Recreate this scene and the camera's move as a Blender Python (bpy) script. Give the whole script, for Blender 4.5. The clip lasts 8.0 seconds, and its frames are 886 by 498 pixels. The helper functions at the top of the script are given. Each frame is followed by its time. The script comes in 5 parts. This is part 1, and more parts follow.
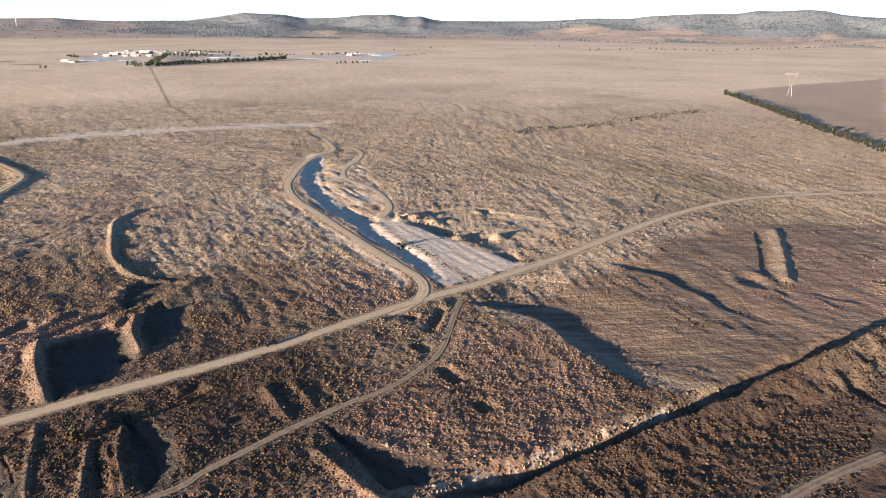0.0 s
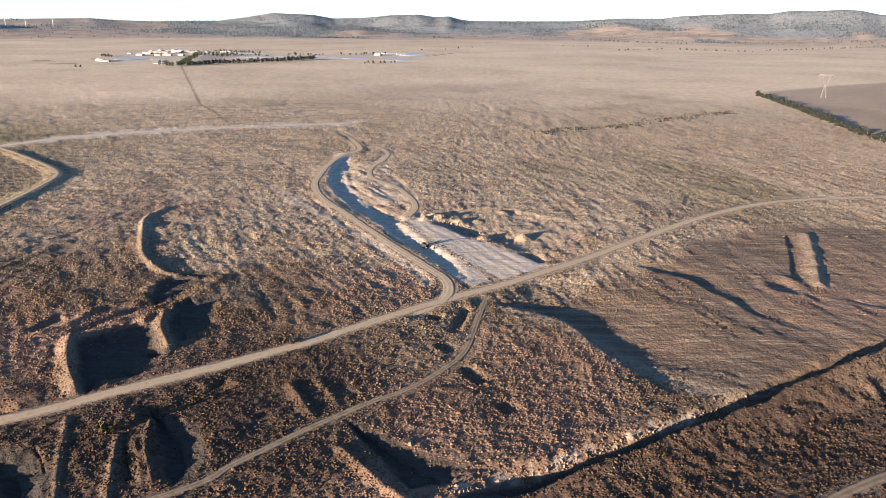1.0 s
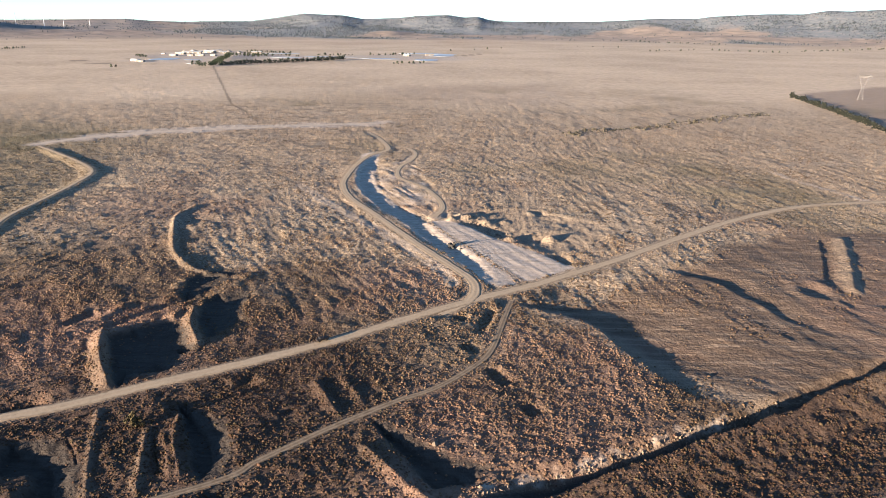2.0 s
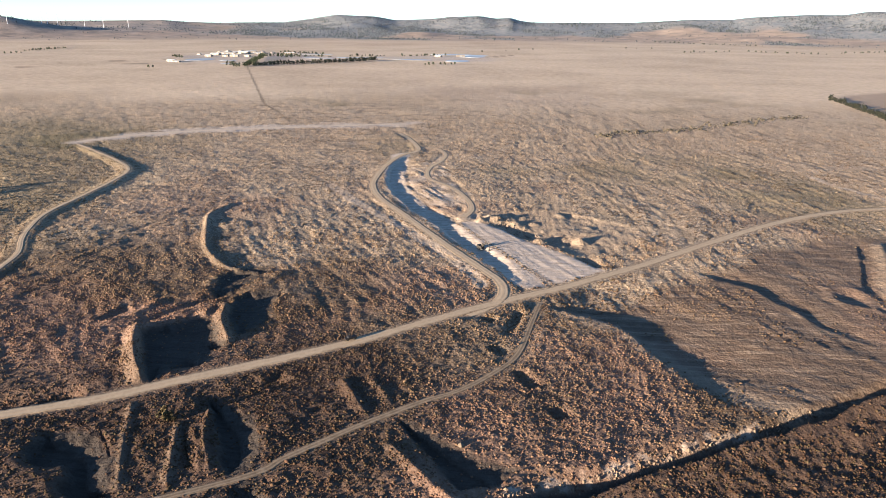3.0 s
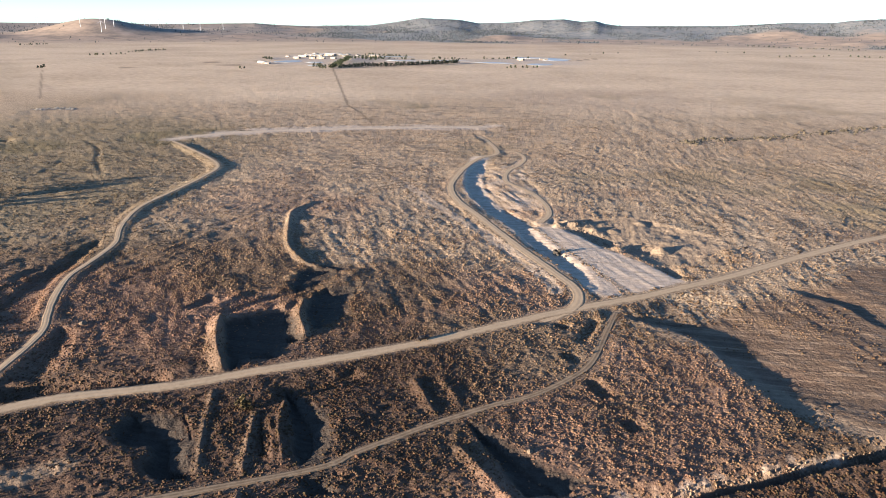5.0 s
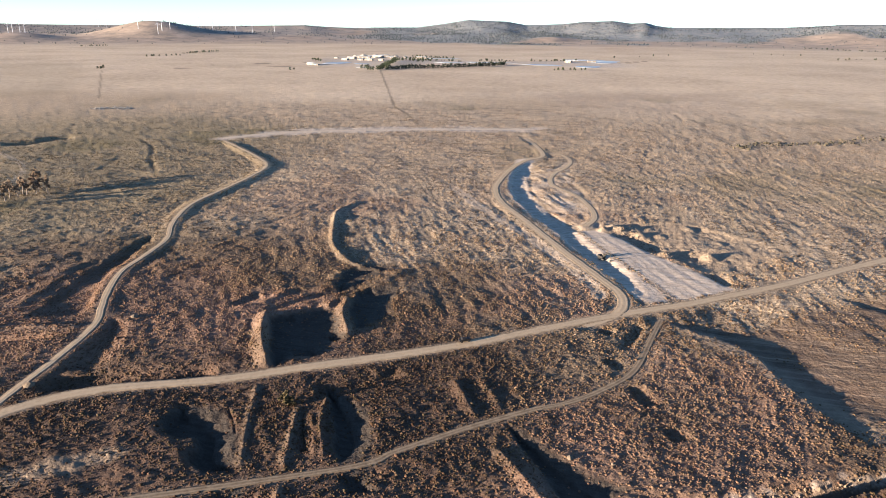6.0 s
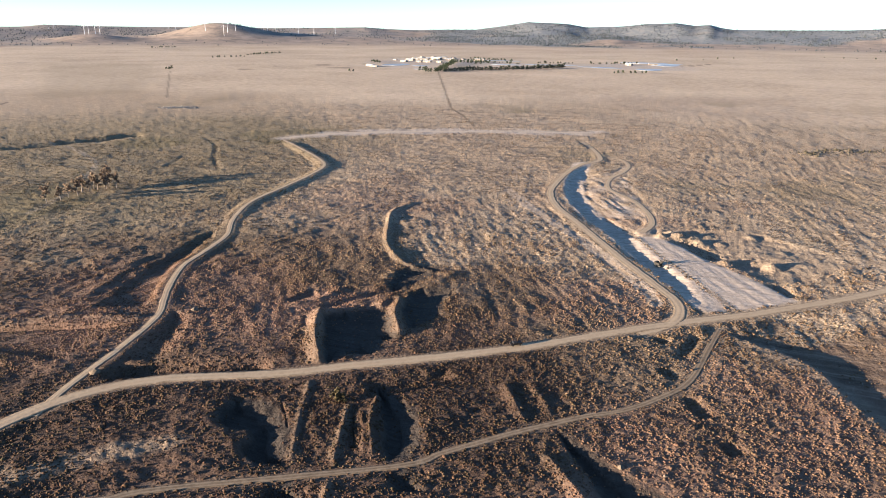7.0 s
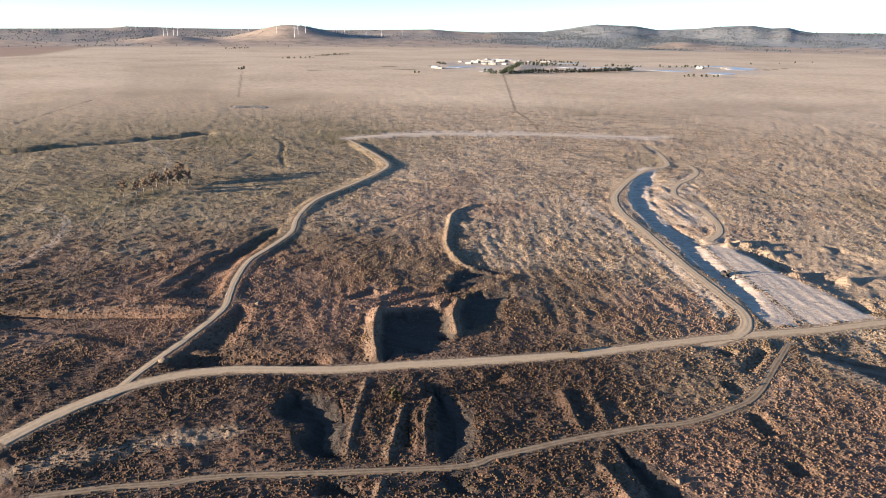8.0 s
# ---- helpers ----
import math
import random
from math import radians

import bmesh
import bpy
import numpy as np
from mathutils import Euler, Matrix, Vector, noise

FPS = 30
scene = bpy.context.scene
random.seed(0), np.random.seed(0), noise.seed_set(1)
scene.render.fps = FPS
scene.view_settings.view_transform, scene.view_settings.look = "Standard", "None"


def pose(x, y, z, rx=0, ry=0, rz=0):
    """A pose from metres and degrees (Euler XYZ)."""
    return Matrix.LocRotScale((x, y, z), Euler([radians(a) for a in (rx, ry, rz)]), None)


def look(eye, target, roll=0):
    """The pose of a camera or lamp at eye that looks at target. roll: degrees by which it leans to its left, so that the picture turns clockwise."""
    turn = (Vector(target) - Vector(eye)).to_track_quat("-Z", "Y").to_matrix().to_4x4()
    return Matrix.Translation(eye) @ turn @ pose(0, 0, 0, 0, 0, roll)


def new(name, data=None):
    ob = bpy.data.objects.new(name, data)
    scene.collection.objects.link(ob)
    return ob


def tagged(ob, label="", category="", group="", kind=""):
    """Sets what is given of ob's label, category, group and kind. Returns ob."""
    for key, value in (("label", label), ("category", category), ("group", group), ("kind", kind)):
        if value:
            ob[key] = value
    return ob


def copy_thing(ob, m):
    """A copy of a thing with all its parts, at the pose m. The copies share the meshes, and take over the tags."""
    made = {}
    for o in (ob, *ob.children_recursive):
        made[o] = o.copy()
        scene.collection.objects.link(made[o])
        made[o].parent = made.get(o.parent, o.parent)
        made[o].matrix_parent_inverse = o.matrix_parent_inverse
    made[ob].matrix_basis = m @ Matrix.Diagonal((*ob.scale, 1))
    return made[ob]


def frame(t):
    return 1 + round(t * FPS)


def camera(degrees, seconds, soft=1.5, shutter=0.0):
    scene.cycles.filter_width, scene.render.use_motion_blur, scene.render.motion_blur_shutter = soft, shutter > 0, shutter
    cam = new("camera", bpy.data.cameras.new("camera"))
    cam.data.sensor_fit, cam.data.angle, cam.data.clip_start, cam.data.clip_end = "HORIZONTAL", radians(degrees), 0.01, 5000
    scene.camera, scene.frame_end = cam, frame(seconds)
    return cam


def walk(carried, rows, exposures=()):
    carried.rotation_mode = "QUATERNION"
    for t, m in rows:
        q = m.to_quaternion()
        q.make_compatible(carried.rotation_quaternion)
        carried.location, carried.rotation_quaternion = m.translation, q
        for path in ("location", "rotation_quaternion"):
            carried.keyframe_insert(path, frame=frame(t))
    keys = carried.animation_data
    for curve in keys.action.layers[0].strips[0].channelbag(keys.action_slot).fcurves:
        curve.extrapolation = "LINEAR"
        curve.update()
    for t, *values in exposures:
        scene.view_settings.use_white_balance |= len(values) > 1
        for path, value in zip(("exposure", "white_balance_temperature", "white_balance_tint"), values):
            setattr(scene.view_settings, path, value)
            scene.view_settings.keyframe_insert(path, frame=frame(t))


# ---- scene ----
EYE = (0.0, 0.0, 100.0)
cam = camera(65.22, 8.0, soft=0.6)
# seconds, heading (to the left), pitch and lean in degrees: a hovering drone that turns
TURNS = [
    (0.0, -0.237, -18.599, 0.632),
    (0.5, 0.753, -18.620, 0.617),
    (1.0, 1.965, -18.621, 0.615),
    (1.5, 3.103, -18.617, 0.595),
    (3.0, 6.784, -18.546, 0.546),
    (3.5, 8.200, -18.513, 0.525),
    (4.0, 10.055, -18.478, 0.493),
    (4.5, 11.699, -18.425, 0.508),
    (6.0, 17.118, -18.249, 0.462),
    (6.5, 19.312, -18.192, 0.441),
    (7.0, 21.754, -18.122, 0.452),
    (7.5, 24.251, -18.062, 0.466),
    (8.0, 26.958, -17.998, 0.512),
]


def gaze(yaw, pitch):
    a, b = radians(yaw), radians(pitch)
    return (EYE[0] - math.sin(a) * math.cos(b) * 100, EYE[1] + math.cos(a) * math.cos(b) * 100, EYE[2] + math.sin(b) * 100)


walk(cam, [(t, look(EYE, gaze(yaw, pitch), roll)) for t, yaw, pitch, roll in TURNS], [(0.0, 2.27, 6250, 5), (8.0, 2.27, 6250, 5)])

# ---- light: a low sun behind and to the left, clear sky ----
SUN_WAY = 43.5     # degrees from +x in which shadows fall
SUN_UP = 6.8
world = bpy.data.worlds.new("sky")
scene.world = world
world.use_nodes = True
wn, wl = world.node_tree.nodes, world.node_tree.links
sky = wn.new("ShaderNodeTexSky")
sky.sky_type = "NISHITA"
sky.sun_disc = False
sky.sun_elevation = radians(SUN_UP)
sky.sun_rotation = radians(270 - SUN_WAY)
sky.altitude, sky.air_density, sky.dust_density, sky.ozone_density = 1500, 0.6, 0.4, 2.0
wl.new(sky.outputs[0], wn["Background"].inputs[0])
wn["Background"].inputs[1].default_value = 0.078
sun = new("sun", bpy.data.lights.new("sun", "SUN"))
sun.data.energy, sun.data.angle, sun.data.color = 5.0, radians(0.55), (1.0, 0.80, 0.62)
fall = Vector((math.cos(radians(SUN_WAY)) * math.cos(radians(SUN_UP)), math.sin(radians(SUN_WAY)) * math.cos(radians(SUN_UP)), -math.sin(radians(SUN_UP))))
sun.rotation_euler = fall.to_track_quat("-Z", "Y").to_euler()
sun.location = (-300, -240, 120)

# ---- plan: centre lines of roads, banks and pits in metres ----
MAIN_ROAD = [(-165.0, 82.6), (-164.7, 97.5), (-161.6, 112.6), (-154.6, 126.4), (-143.0, 137.4), (-128.2, 145.6), (-113.1, 153.7), (-99.3, 163.9), (-78.2, 178.6), (-64.7, 188.2), (-50.0, 199.6), (-34.0, 213.9), (-15.9, 230.1), (1.2, 244.0), (18.3, 256.8), (33.2, 270.1), (55.4, 290.2), (88.8, 324.1), (128.6, 361.5), (171.1, 391.0), (211, 405), (249, 412), (276, 417)]
WEST_LEVEE = [(-159.9, 108.8), (-165.3, 125.7), (-170.2, 148.0), (-177.4, 171.6), (-187.0, 185.8), (-194.3, 196.1), (-206.6, 218.0), (-211.6, 238.7), (-218.5, 261.8), (-233.8, 286.8), (-247.1, 320.5), (-251.2, 361.7), (-254.8, 394.2), (-262, 425), (-282, 449), (-326, 487), (-357, 514)]
TOP_STRIP = [(-364, 525), (-338, 564), (-295, 597), (-247, 621), (-197, 642), (-148, 662), (-116, 673)]
EAST_LEVEE = [(-17.5, 224.0), (-9.0, 235.0), (-6.0, 247.5), (-8.8, 259.7), (-18.9, 276.4), (-33.2, 299.0), (-50.0, 327.2), (-65.7, 353.9), (-81.3, 379.7), (-92, 407), (-96, 434), (-97, 477), (-93, 511), (-84, 535), (-97, 579), (-114, 617)]
BACK_TRACK = [(-120, 411), (-94.0, 371.9), (-61.6, 329.6), (-35.0, 291.3), (-20.7, 268.0), (-14.8, 253.5)]
HAUL_TRACK = [(-86, 546), (-72, 547), (-61, 524), (-61, 497), (-66, 470), (-62, 440), (-45, 417), (-32.7, 389.5), (-27.9, 367.2), (-30.7, 349.1)]
LOWER_TRACK = [(7.7, 238.6), (4.3, 218.4), (0.5, 197.0), (-6.2, 184.0), (-15.4, 172.3), (-24.1, 165.6), (-33.3, 157.0), (-39.4, 151.0), (-46.0, 143.7), (-54.0, 134.8), (-62.2, 125.8), (-106.1, 98.8), (-115.6, 90.9), (-125.7, 84.0), (-139.2, 72.9)]
BARE_STRIP = [(-153.0, 75.2), (-146.8, 85.0), (-137.8, 93.6), (-128.9, 103.0), (-116.6, 113.8)]
CORNER_TRACK = [(76.4, 126.6), (90.8, 135.1), (109.2, 144.1)]
LOOP_TRACK = [(-287.6, 158.0), (-294.1, 177.1), (-308.6, 198.1), (-326.4, 216.2), (-346.9, 227.5), (-372.9, 229.5)]
SPUR_TRACK = [(190, 484), (197, 457), (207, 436), (216, 409)]
GUM_TRACK = [(-533, 426), (-480, 405), (-424.4, 372.0), (-391.5, 334.6), (-357.7, 284.9), (-343.0, 253.3)]
FAR_DITCH = [(-574, 1403), (-310, 801), (-273, 741), (-231, 663)]
BERM_C = [(-121.1, 240.5), (-117.6, 245.8)]
BERM_D = [(-162.3, 356.1), (-164.1, 336.6), (-156.6, 315.6), (-145.5, 290.5), (-135.2, 272.3), (-121.4, 258.7), (-106.2, 254.0)]
BERM_E = [(-140.0, 200.1), (-133.3, 207.4), (-129.5, 221.7), (-118.6, 227.9), (-111.0, 238.7)]
BERM_F = [(-99.6, 236.3), (-96.7, 255.5)]
LOW_D = [(-48.7, 171.7), (-38.8, 156.2)]
LOW_F = [(-41.4, 175.0), (-32.7, 161.7)]
HOLE_D = [(-163.0, 133.6), (-152, 139), (-140.1, 145.0), (-127, 151), (-117.4, 156.8)]
TRENCH = [(-0.6, 124.7), (16.1, 132.6), (30.3, 140.9), (46.2, 150.5), (63.4, 159.7), (83.2, 171.6), (106.9, 187.9), (131.8, 201.6), (150.8, 212.5)]
TRENCH_BANK = [(12.9, 124.9), (29.4, 135.3), (44.8, 144.8), (61.7, 154.3), (81.5, 167.3), (102.6, 178.9), (127.2, 193.4), (146.9, 206.0)]
SCARP_A = [(6, 238), (14.8, 233.4), (28.5, 226.1), (35.6, 219.1), (41.2, 205.9), (46.4, 194.8), (51.3, 185.1), (57, 175), (63, 168)]
SCARP_B = [(69.2, 284.6), (78.9, 274.1), (88.9, 267.6), (95.5, 252.1), (99.1, 243.6), (103.6, 232.9), (109.8, 223.1), (116.6, 216.3), (122.6, 208.9)]
SCARP_C = [(136.7, 250.2), (144.9, 244.7), (152.8, 239.4), (164.1, 234.4)]
SCARP_FLOOR = [(18.8, 230.9), (35.0, 216.5), (46.3, 199.9), (56, 187), (66, 177), (74.5, 173.9)]
STOCK = [(167.0, 330.7), (154.8, 296.7), (141.1, 262.5)]
CRATER = [(125.8, 260.9)]
GUMS = [(-350.8, 280.3), (-353.3, 287.4), (-355.0, 304.3), (-353.5, 308.9), (-357.5, 318.2), (-351.4, 315.8)]
PINES = [(395, 984), (384, 855), (370, 737), (360, 651), (357, 590), (354, 546)]
DOZER = [(-18.2, 300.9)]
CAR = [(-53.6, 198.9)]
BUSH = [(-89.3, 146.4)]
PYLON = [(474, 970)]
SPOIL = [(-13.2, 347.6), (8.3, 315.1), (27.3, 317.6), (19.9, 362.0), (6.0, 346.1), (-21.6, 345.1), (-17.2, 351.7), (-8.9, 352.0), (-3.4, 343.7)]
BERM_A = [(-125.7, 196.3), (-118.5, 181.5), (-109.4, 168.5), (-103.5, 160.9)]
BERM_B = [(-109.4, 212.5), (-104.8, 218.7), (-100.6, 206.0), (-92.3, 192.3)]
PIT_A = [(-124.0, 195.4), (-119.0, 201.9), (-111.7, 208.6), (-105.4, 210.0), (-95.8, 193.6), (-89.3, 190.3), (-94.7, 186.1), (-94.5, 175.8), (-101.4, 172.7), (-102.9, 163.7), (-110.4, 170.7)]
PIT_B = [(-101.0, 211.6), (-104.3, 227.2), (-101.3, 232.7), (-90.6, 241.3), (-87.7, 218.3), (-86.0, 210.9), (-88.2, 198.5), (-92.3, 196.6)]
PIT_C = [(-116.4, 231.5), (-120.5, 248.7), (-113.3, 258.9), (-104.3, 263.2), (-103.6, 247.3), (-106.3, 236.4), (-111.9, 227.8)]
HOLE_A = [(-117.6, 130.1), (-116.6, 137.5), (-110.9, 140.2), (-103.0, 139.5), (-94.0, 129.1), (-86.8, 117.2), (-93.2, 113.4), (-99.7, 117.6), (-103.3, 124.6), (-112.1, 125.1)]
HOLE_B = [(-83.2, 158.8), (-78.6, 157.3), (-72.2, 152.1), (-64.9, 148.0), (-59.6, 136.8), (-60.1, 130.8), (-64.0, 126.6), (-68.6, 132.4), (-76.2, 146.0)]
HOLE_C = [(-30.2, 155.8), (-19.6, 150.2), (-13.3, 145.2), (-4.7, 140.6), (1.9, 138.4), (-4.0, 131.1), (-11.3, 128.3), (-14.7, 133.2), (-21.3, 142.9), (-26.4, 149.2)]
HOLE_G = [(-85.1, 144.8), (-82.4, 145.2), (-73.0, 129.3), (-75.6, 127.9)]
HOLE_H = [(-87.2, 109.0), (-81.4, 112.8), (-74.7, 107.9), (-83.6, 103.2)]
HOLE_I = [(-65.0, 124.1), (-56.6, 129.0), (-51.8, 119.9), (-57.9, 116.7)]
HOLE_E = [(-85.9, 153.9), (-78.1, 160.2), (-70.5, 167.2), (-65.5, 174.6)]
HOLE_F = [(-246.9, 132.8), (-221.6, 148.1), (-189.2, 165.5), (-180.4, 147.3), (-183.1, 133.7), (-206.7, 130.7), (-231.7, 123.4)]
SIDE_DITCH = [(-211.2, 175.1), (-217.7, 195.9), (-224.7, 217.6), (-223.9, 231.2)]
LOW_A = [(-102.3, 152.6), (-95.1, 136.0), (-87.1, 120.1)]
LOW_B = [(-85.4, 145.1), (-78.5, 126.8), (-71.1, 108.7)]
LOW_C = [(-80.2, 152.3), (-76.6, 141.0), (-69.9, 129.2)]
LOW_G = [(-80.4, 143.1), (-71.6, 128.3)]
LOW_E = [(-29.3, 142.5), (-21.4, 133.9), (-15.6, 127.9), (-10.3, 123.3)]
CHANNEL = [(-94, 514), (-86, 448), (-76, 406), (-60.1, 371.0), (-44.6, 345.9), (-29.1, 316.6), (-15.8, 293.8), (-4.0, 273.1), (4.0, 260.3)]
WEDGE = [(-36.7, 338.4), (-26.2, 343.9), (-10.7, 334.3), (5.5, 310.7), (18.2, 298.5), (35.2, 277.8), (19.9, 263.8), (4.8, 255.9), (-7.1, 283.1), (-20.9, 307.2)]
UPPER_BARE = [(-86, 480), (-72, 481), (-62, 523), (-53, 466), (-29.5, 389.6), (-22.1, 348.3), (-36.5, 336.4), (-55.0, 373.4), (-69, 402)]
EAST_PIT = [(-15.1, 343.6), (-2.7, 329.1), (4.2, 318.2)]
EAST_PIT_B = [(12.7, 318.4), (23.9, 315.2)]
EAST_PIT_C = [(25.7, 295.3), (34.0, 282.0)]
ROCK_LINE = [(63, 622), (96, 657), (124, 666), (156, 690), (183, 707), (230, 753), (265, 783), (305, 806)]
TUSSOCK_FIELD = [(10.6, 230.8), (24.5, 226.1), (40.9, 203.9), (50.5, 181.6), (40.8, 158.8), (16.8, 141.2), (3.3, 139.9), (-7.7, 145.4), (-5.9, 172.5), (2.2, 189.5)]
WINDBREAK = [(-563, 1405), (-522, 1461), (-460, 1525), (-405, 1593), (-364, 1663)]
WINDBREAK_B = [(-625, 1428), (-577, 1402), (-663, 1747), (-584, 1714)]
FENCE_LINE = [(-1086, 1172), (-707, 752)]
FALLOW = [(419, 1032), (370, 572), (807, 1291), (588, 1157)]
FLAT = [(73.3, 270.6), (106.5, 309.5), (166.4, 349.7), (229.3, 341.5), (152.2, 214.8), (116.7, 193.6), (82.6, 174.0), (63.8, 170.6), (53.0, 181.7), (46.8, 196.4), (36.5, 211.9), (24.7, 228.6), (14.9, 235.6), (38.4, 239.3)]
DIGS = [(-23.6, 358.1), (-6.1, 363.4), (18.8, 371.4), (52.9, 345.7), (61.7, 328.0), (38.3, 305.7), (31.3, 287.2), (18.5, 305.1), (5.6, 316.8), (-10.0, 339.3)]
CREEK = [(-589.8, 316.8), (-567.0, 329.9), (-553.9, 349.7), (-549.3, 371.5), (-528, 404), (-518, 432), (-503, 463), (-499, 499)]
GULLY_A = [(-437, 502), (-396, 470), (-362, 427), (-323.0, 384.7)]
GULLY_B = [(-367.1, 378.9), (-389, 426)]
GULLY_C = [(-702, 424), (-761, 507), (-839, 617)]
STONE_HEAP = [(-622, 651), (-614, 670), (-588, 671)]
WEST_DITCH = [(-275, 117), (-244.9, 131.8), (-226.4, 140.6), (-209.2, 150.4), (-190.6, 159.2), (-180, 163.5)]
WEST_BANK = [(-227.0, 145.5), (-217.6, 152.3), (-207.2, 159.0), (-191.5, 165.2), (-183.9, 168.7)]
WEST_CUT = [(-204.6, 171.9), (-214.6, 191.3), (-222.5, 220.6), (-229, 256), (-231, 272), (-221, 250), (-213, 227), (-203, 204), (-191, 187), (-190, 178)]
WEST_CUT_B = [(-164, 140), (-172.2, 164), (-175, 178), (-167, 176), (-158, 160), (-154, 147)]
HOLE_J = [(114.5, 179.4), (121.8, 183.6), (127.9, 174.8), (122.7, 166.3), (117.9, 170.9)]
DIPS = [[(-131, 201), (-127.9, 205.4), (-121.5, 214.8), (-115.1, 224.7), (-107.0, 232.5), (-103, 236)], [(-144, 203), (-138.6, 214.7)], [(1.1, 232.0), (-4.1, 208.9)], [(-13.6, 223.6), (-7.6, 220.7)], [(-8.7, 200.8), (-2.6, 196.2)], [(-0.5, 186.5), (6.1, 176.3)], [(10.2, 166.8), (13.0, 161.4)]]
FAR_ROAD = [(-1628, 909), (-1553, 1013), (-1583, 1164), (-1550, 1322), (-1389, 1442), (-1229, 1526)]
OLIVE_FIELD = [(-1532, 1232), (-1278, 1336), (-782, 787), (-833, 660)]
MAUVE_FIELD = [(-193, 1018), (100, 1115), (80, 839), (-8, 835), (-115, 898)]
HEDGES = [[(-987, 1274), (-807, 1428)], [(-988, 1408), (-833, 1588)], [(-151, 1774), (-52, 1999)]]
RED_FIELD = [(-3197, 1509), (-2956, 1945), (-2607, 1966), (-2088, 1369), (-1960, 917)]
FAR_TREES = [
    ([(-222, 1527), (-199, 1550), (-157, 1557)], 14, 6),
    ([(279, 2594), (412, 2533)], 60, 10),
    ([(464, 2294), (639, 2413)], 40, 8),
    ([(700, 2428), (775, 2365), (886, 2313)], 22, 8),
    ([(980, 2411), (1148, 2534), (1335, 2669), (1593, 2832)], 30, 10),
    ([(-140, 2156), (14, 2346)], 120, 20),
    ([(559, 3290), (762, 3070), (905, 2985)], 18, 14),
    ([(1616, 3187), (1679, 2753)], 40, 20),
    ([(-1354, 1624), (-1323, 1735)], 24, 6),
    ([(-1384, 1830), (-1379, 1994)], 12, 4),
    ([(-2042, 2119), (-2018, 2226)], 14, 5),
    ([(-742, 1322), (-735, 1327)], 10, 3),
    ([(-1116, 1198), (-1124, 1216)], 8, 4),
    ([(-832, 1817), (-831, 1846)], 25, 6),
    ([(-659, 1853), (-500, 1754)], 16, 8),
    ([(-700, 1960), (-560, 1900)], 9, 5),
    ([(-650, 1800), (-570, 1760)], 8, 5),
    ([(-470, 1830), (-380, 1850)], 10, 6),
    ([(-880, 1700), (-840, 1640)], 12, 8),
    ([(-330, 1860), (-230, 1930)], 12, 6),
]
SHEDS = [(-815, 1794, 23, 10, 4), (-820, 1848, 18, 9, 4), (-790, 1826, 28, 12, 5), (-795, 1882, 21, 10, 4), (-766, 1859, 32, 13, 6), (-769, 1917, 25, 12, 5), (-732, 1866, 18, 9, 4), (-740, 1732, 21, 9, 4), (-762, 1728, 16, 7, 4), (-802, 1720, 19, 9, 4), (-790, 1507, 25, 10, 4), (-770, 1492, 14, 7, 3), (-648, 1884, 28, 10, 4), (-238, 1857, 18, 9, 4), (-183, 1895, 21, 9, 4), (-708, 1738, 15, 7, 4)]
STOCKPILES = [(-840, 1872, 9), (-830, 1904, 11), (-808, 1939, 10), (-775, 1947, 11), (-713, 1842, 7), (-672, 1770, 6), (-842, 1835, 8), (-795, 1870, 9), (-745, 1935, 10), (-860, 1790, 7), (-700, 1900, 8)]
PONDS = [(-762, 1591, 30, 40), (-692, 1583, 22, 16), (-520, 1726, 40, 18), (-454, 1763, 30, 16), (-275, 1724, 34, 22), (-171, 1698, 30, 34), (-153, 1901, 34, 40), (-640, 1470, 20, 12), (-410, 1770, 60, 16), (-300, 1735, 46, 12), (-215, 1985, 60, 26), (-150, 1960, 34, 20), (-590, 1900, 60, 16)]
BOULDERS = [(-12.5, 145.8, 0.9), (14.6, 128.1, 1.0), (-2.2, 146.7, 0.6), (-169.0, 181.5, 1.3), (-164.1, 132.8, 1.6), (-180.4, 302.6, 0.8), (51.2, 158.9, 0.5)]
TURBINES = [(-2096, 3582), (-2171, 3478), (-2243, 3432), (-2285, 3283), (-2320, 3258), (-2311, 3204), (-2331, 3001), (-2336, 2947), (-2313, 2888), (-2443, 2911), (-2816, 2581), (-2865, 2587), (-2870, 2567), (-2847, 2636), (-3411, 2857), (-3428, 2837), (-3655, 2538), (-3667, 2521), (-3684, 2497), (-3698, 2476), (-3715, 2450), (-3004, 3324), (-3046, 3312)]


# bearing (degrees to the left of +y) and height of the crest of the far range
RANGE_WEST = [(100, 55), (70, 52), (58.5, 56), (55, 58), (52, 61), (50.6, 72), (47, 64), (43.7, 62), (41, 62), (38.9, 62), (35.2, 58), (31, 63), (28, 67), (26.3, 57), (24, 52), (22.4, 56)]
RANGE_MID = [(19.3, 58), (17.3, 80), (15.3, 106), (12.3, 98), (10.7, 77), (8, 85), (6.3, 100), (4.1, 106), (2.8, 92), (1.7, 97), (0.9, 80), (0, 71), (-3, 71), (-7.4, 75)]
RANGE_EAST = [(-9.5, 84), (-11.7, 96), (-14.6, 98), (-15.8, 112), (-19.4, 128), (-21.8, 129), (-23.3, 149), (-24.7, 146), (-26.5, 156), (-27.6, 150), (-28.7, 130), (-30, 120), (-31.3, 115), (-45, 100), (-80, 70)]


# ---- noise and distances on arrays ----
TABLE = np.random.default_rng(77).uniform(-1, 1, 512 * 512).astype(np.float32)


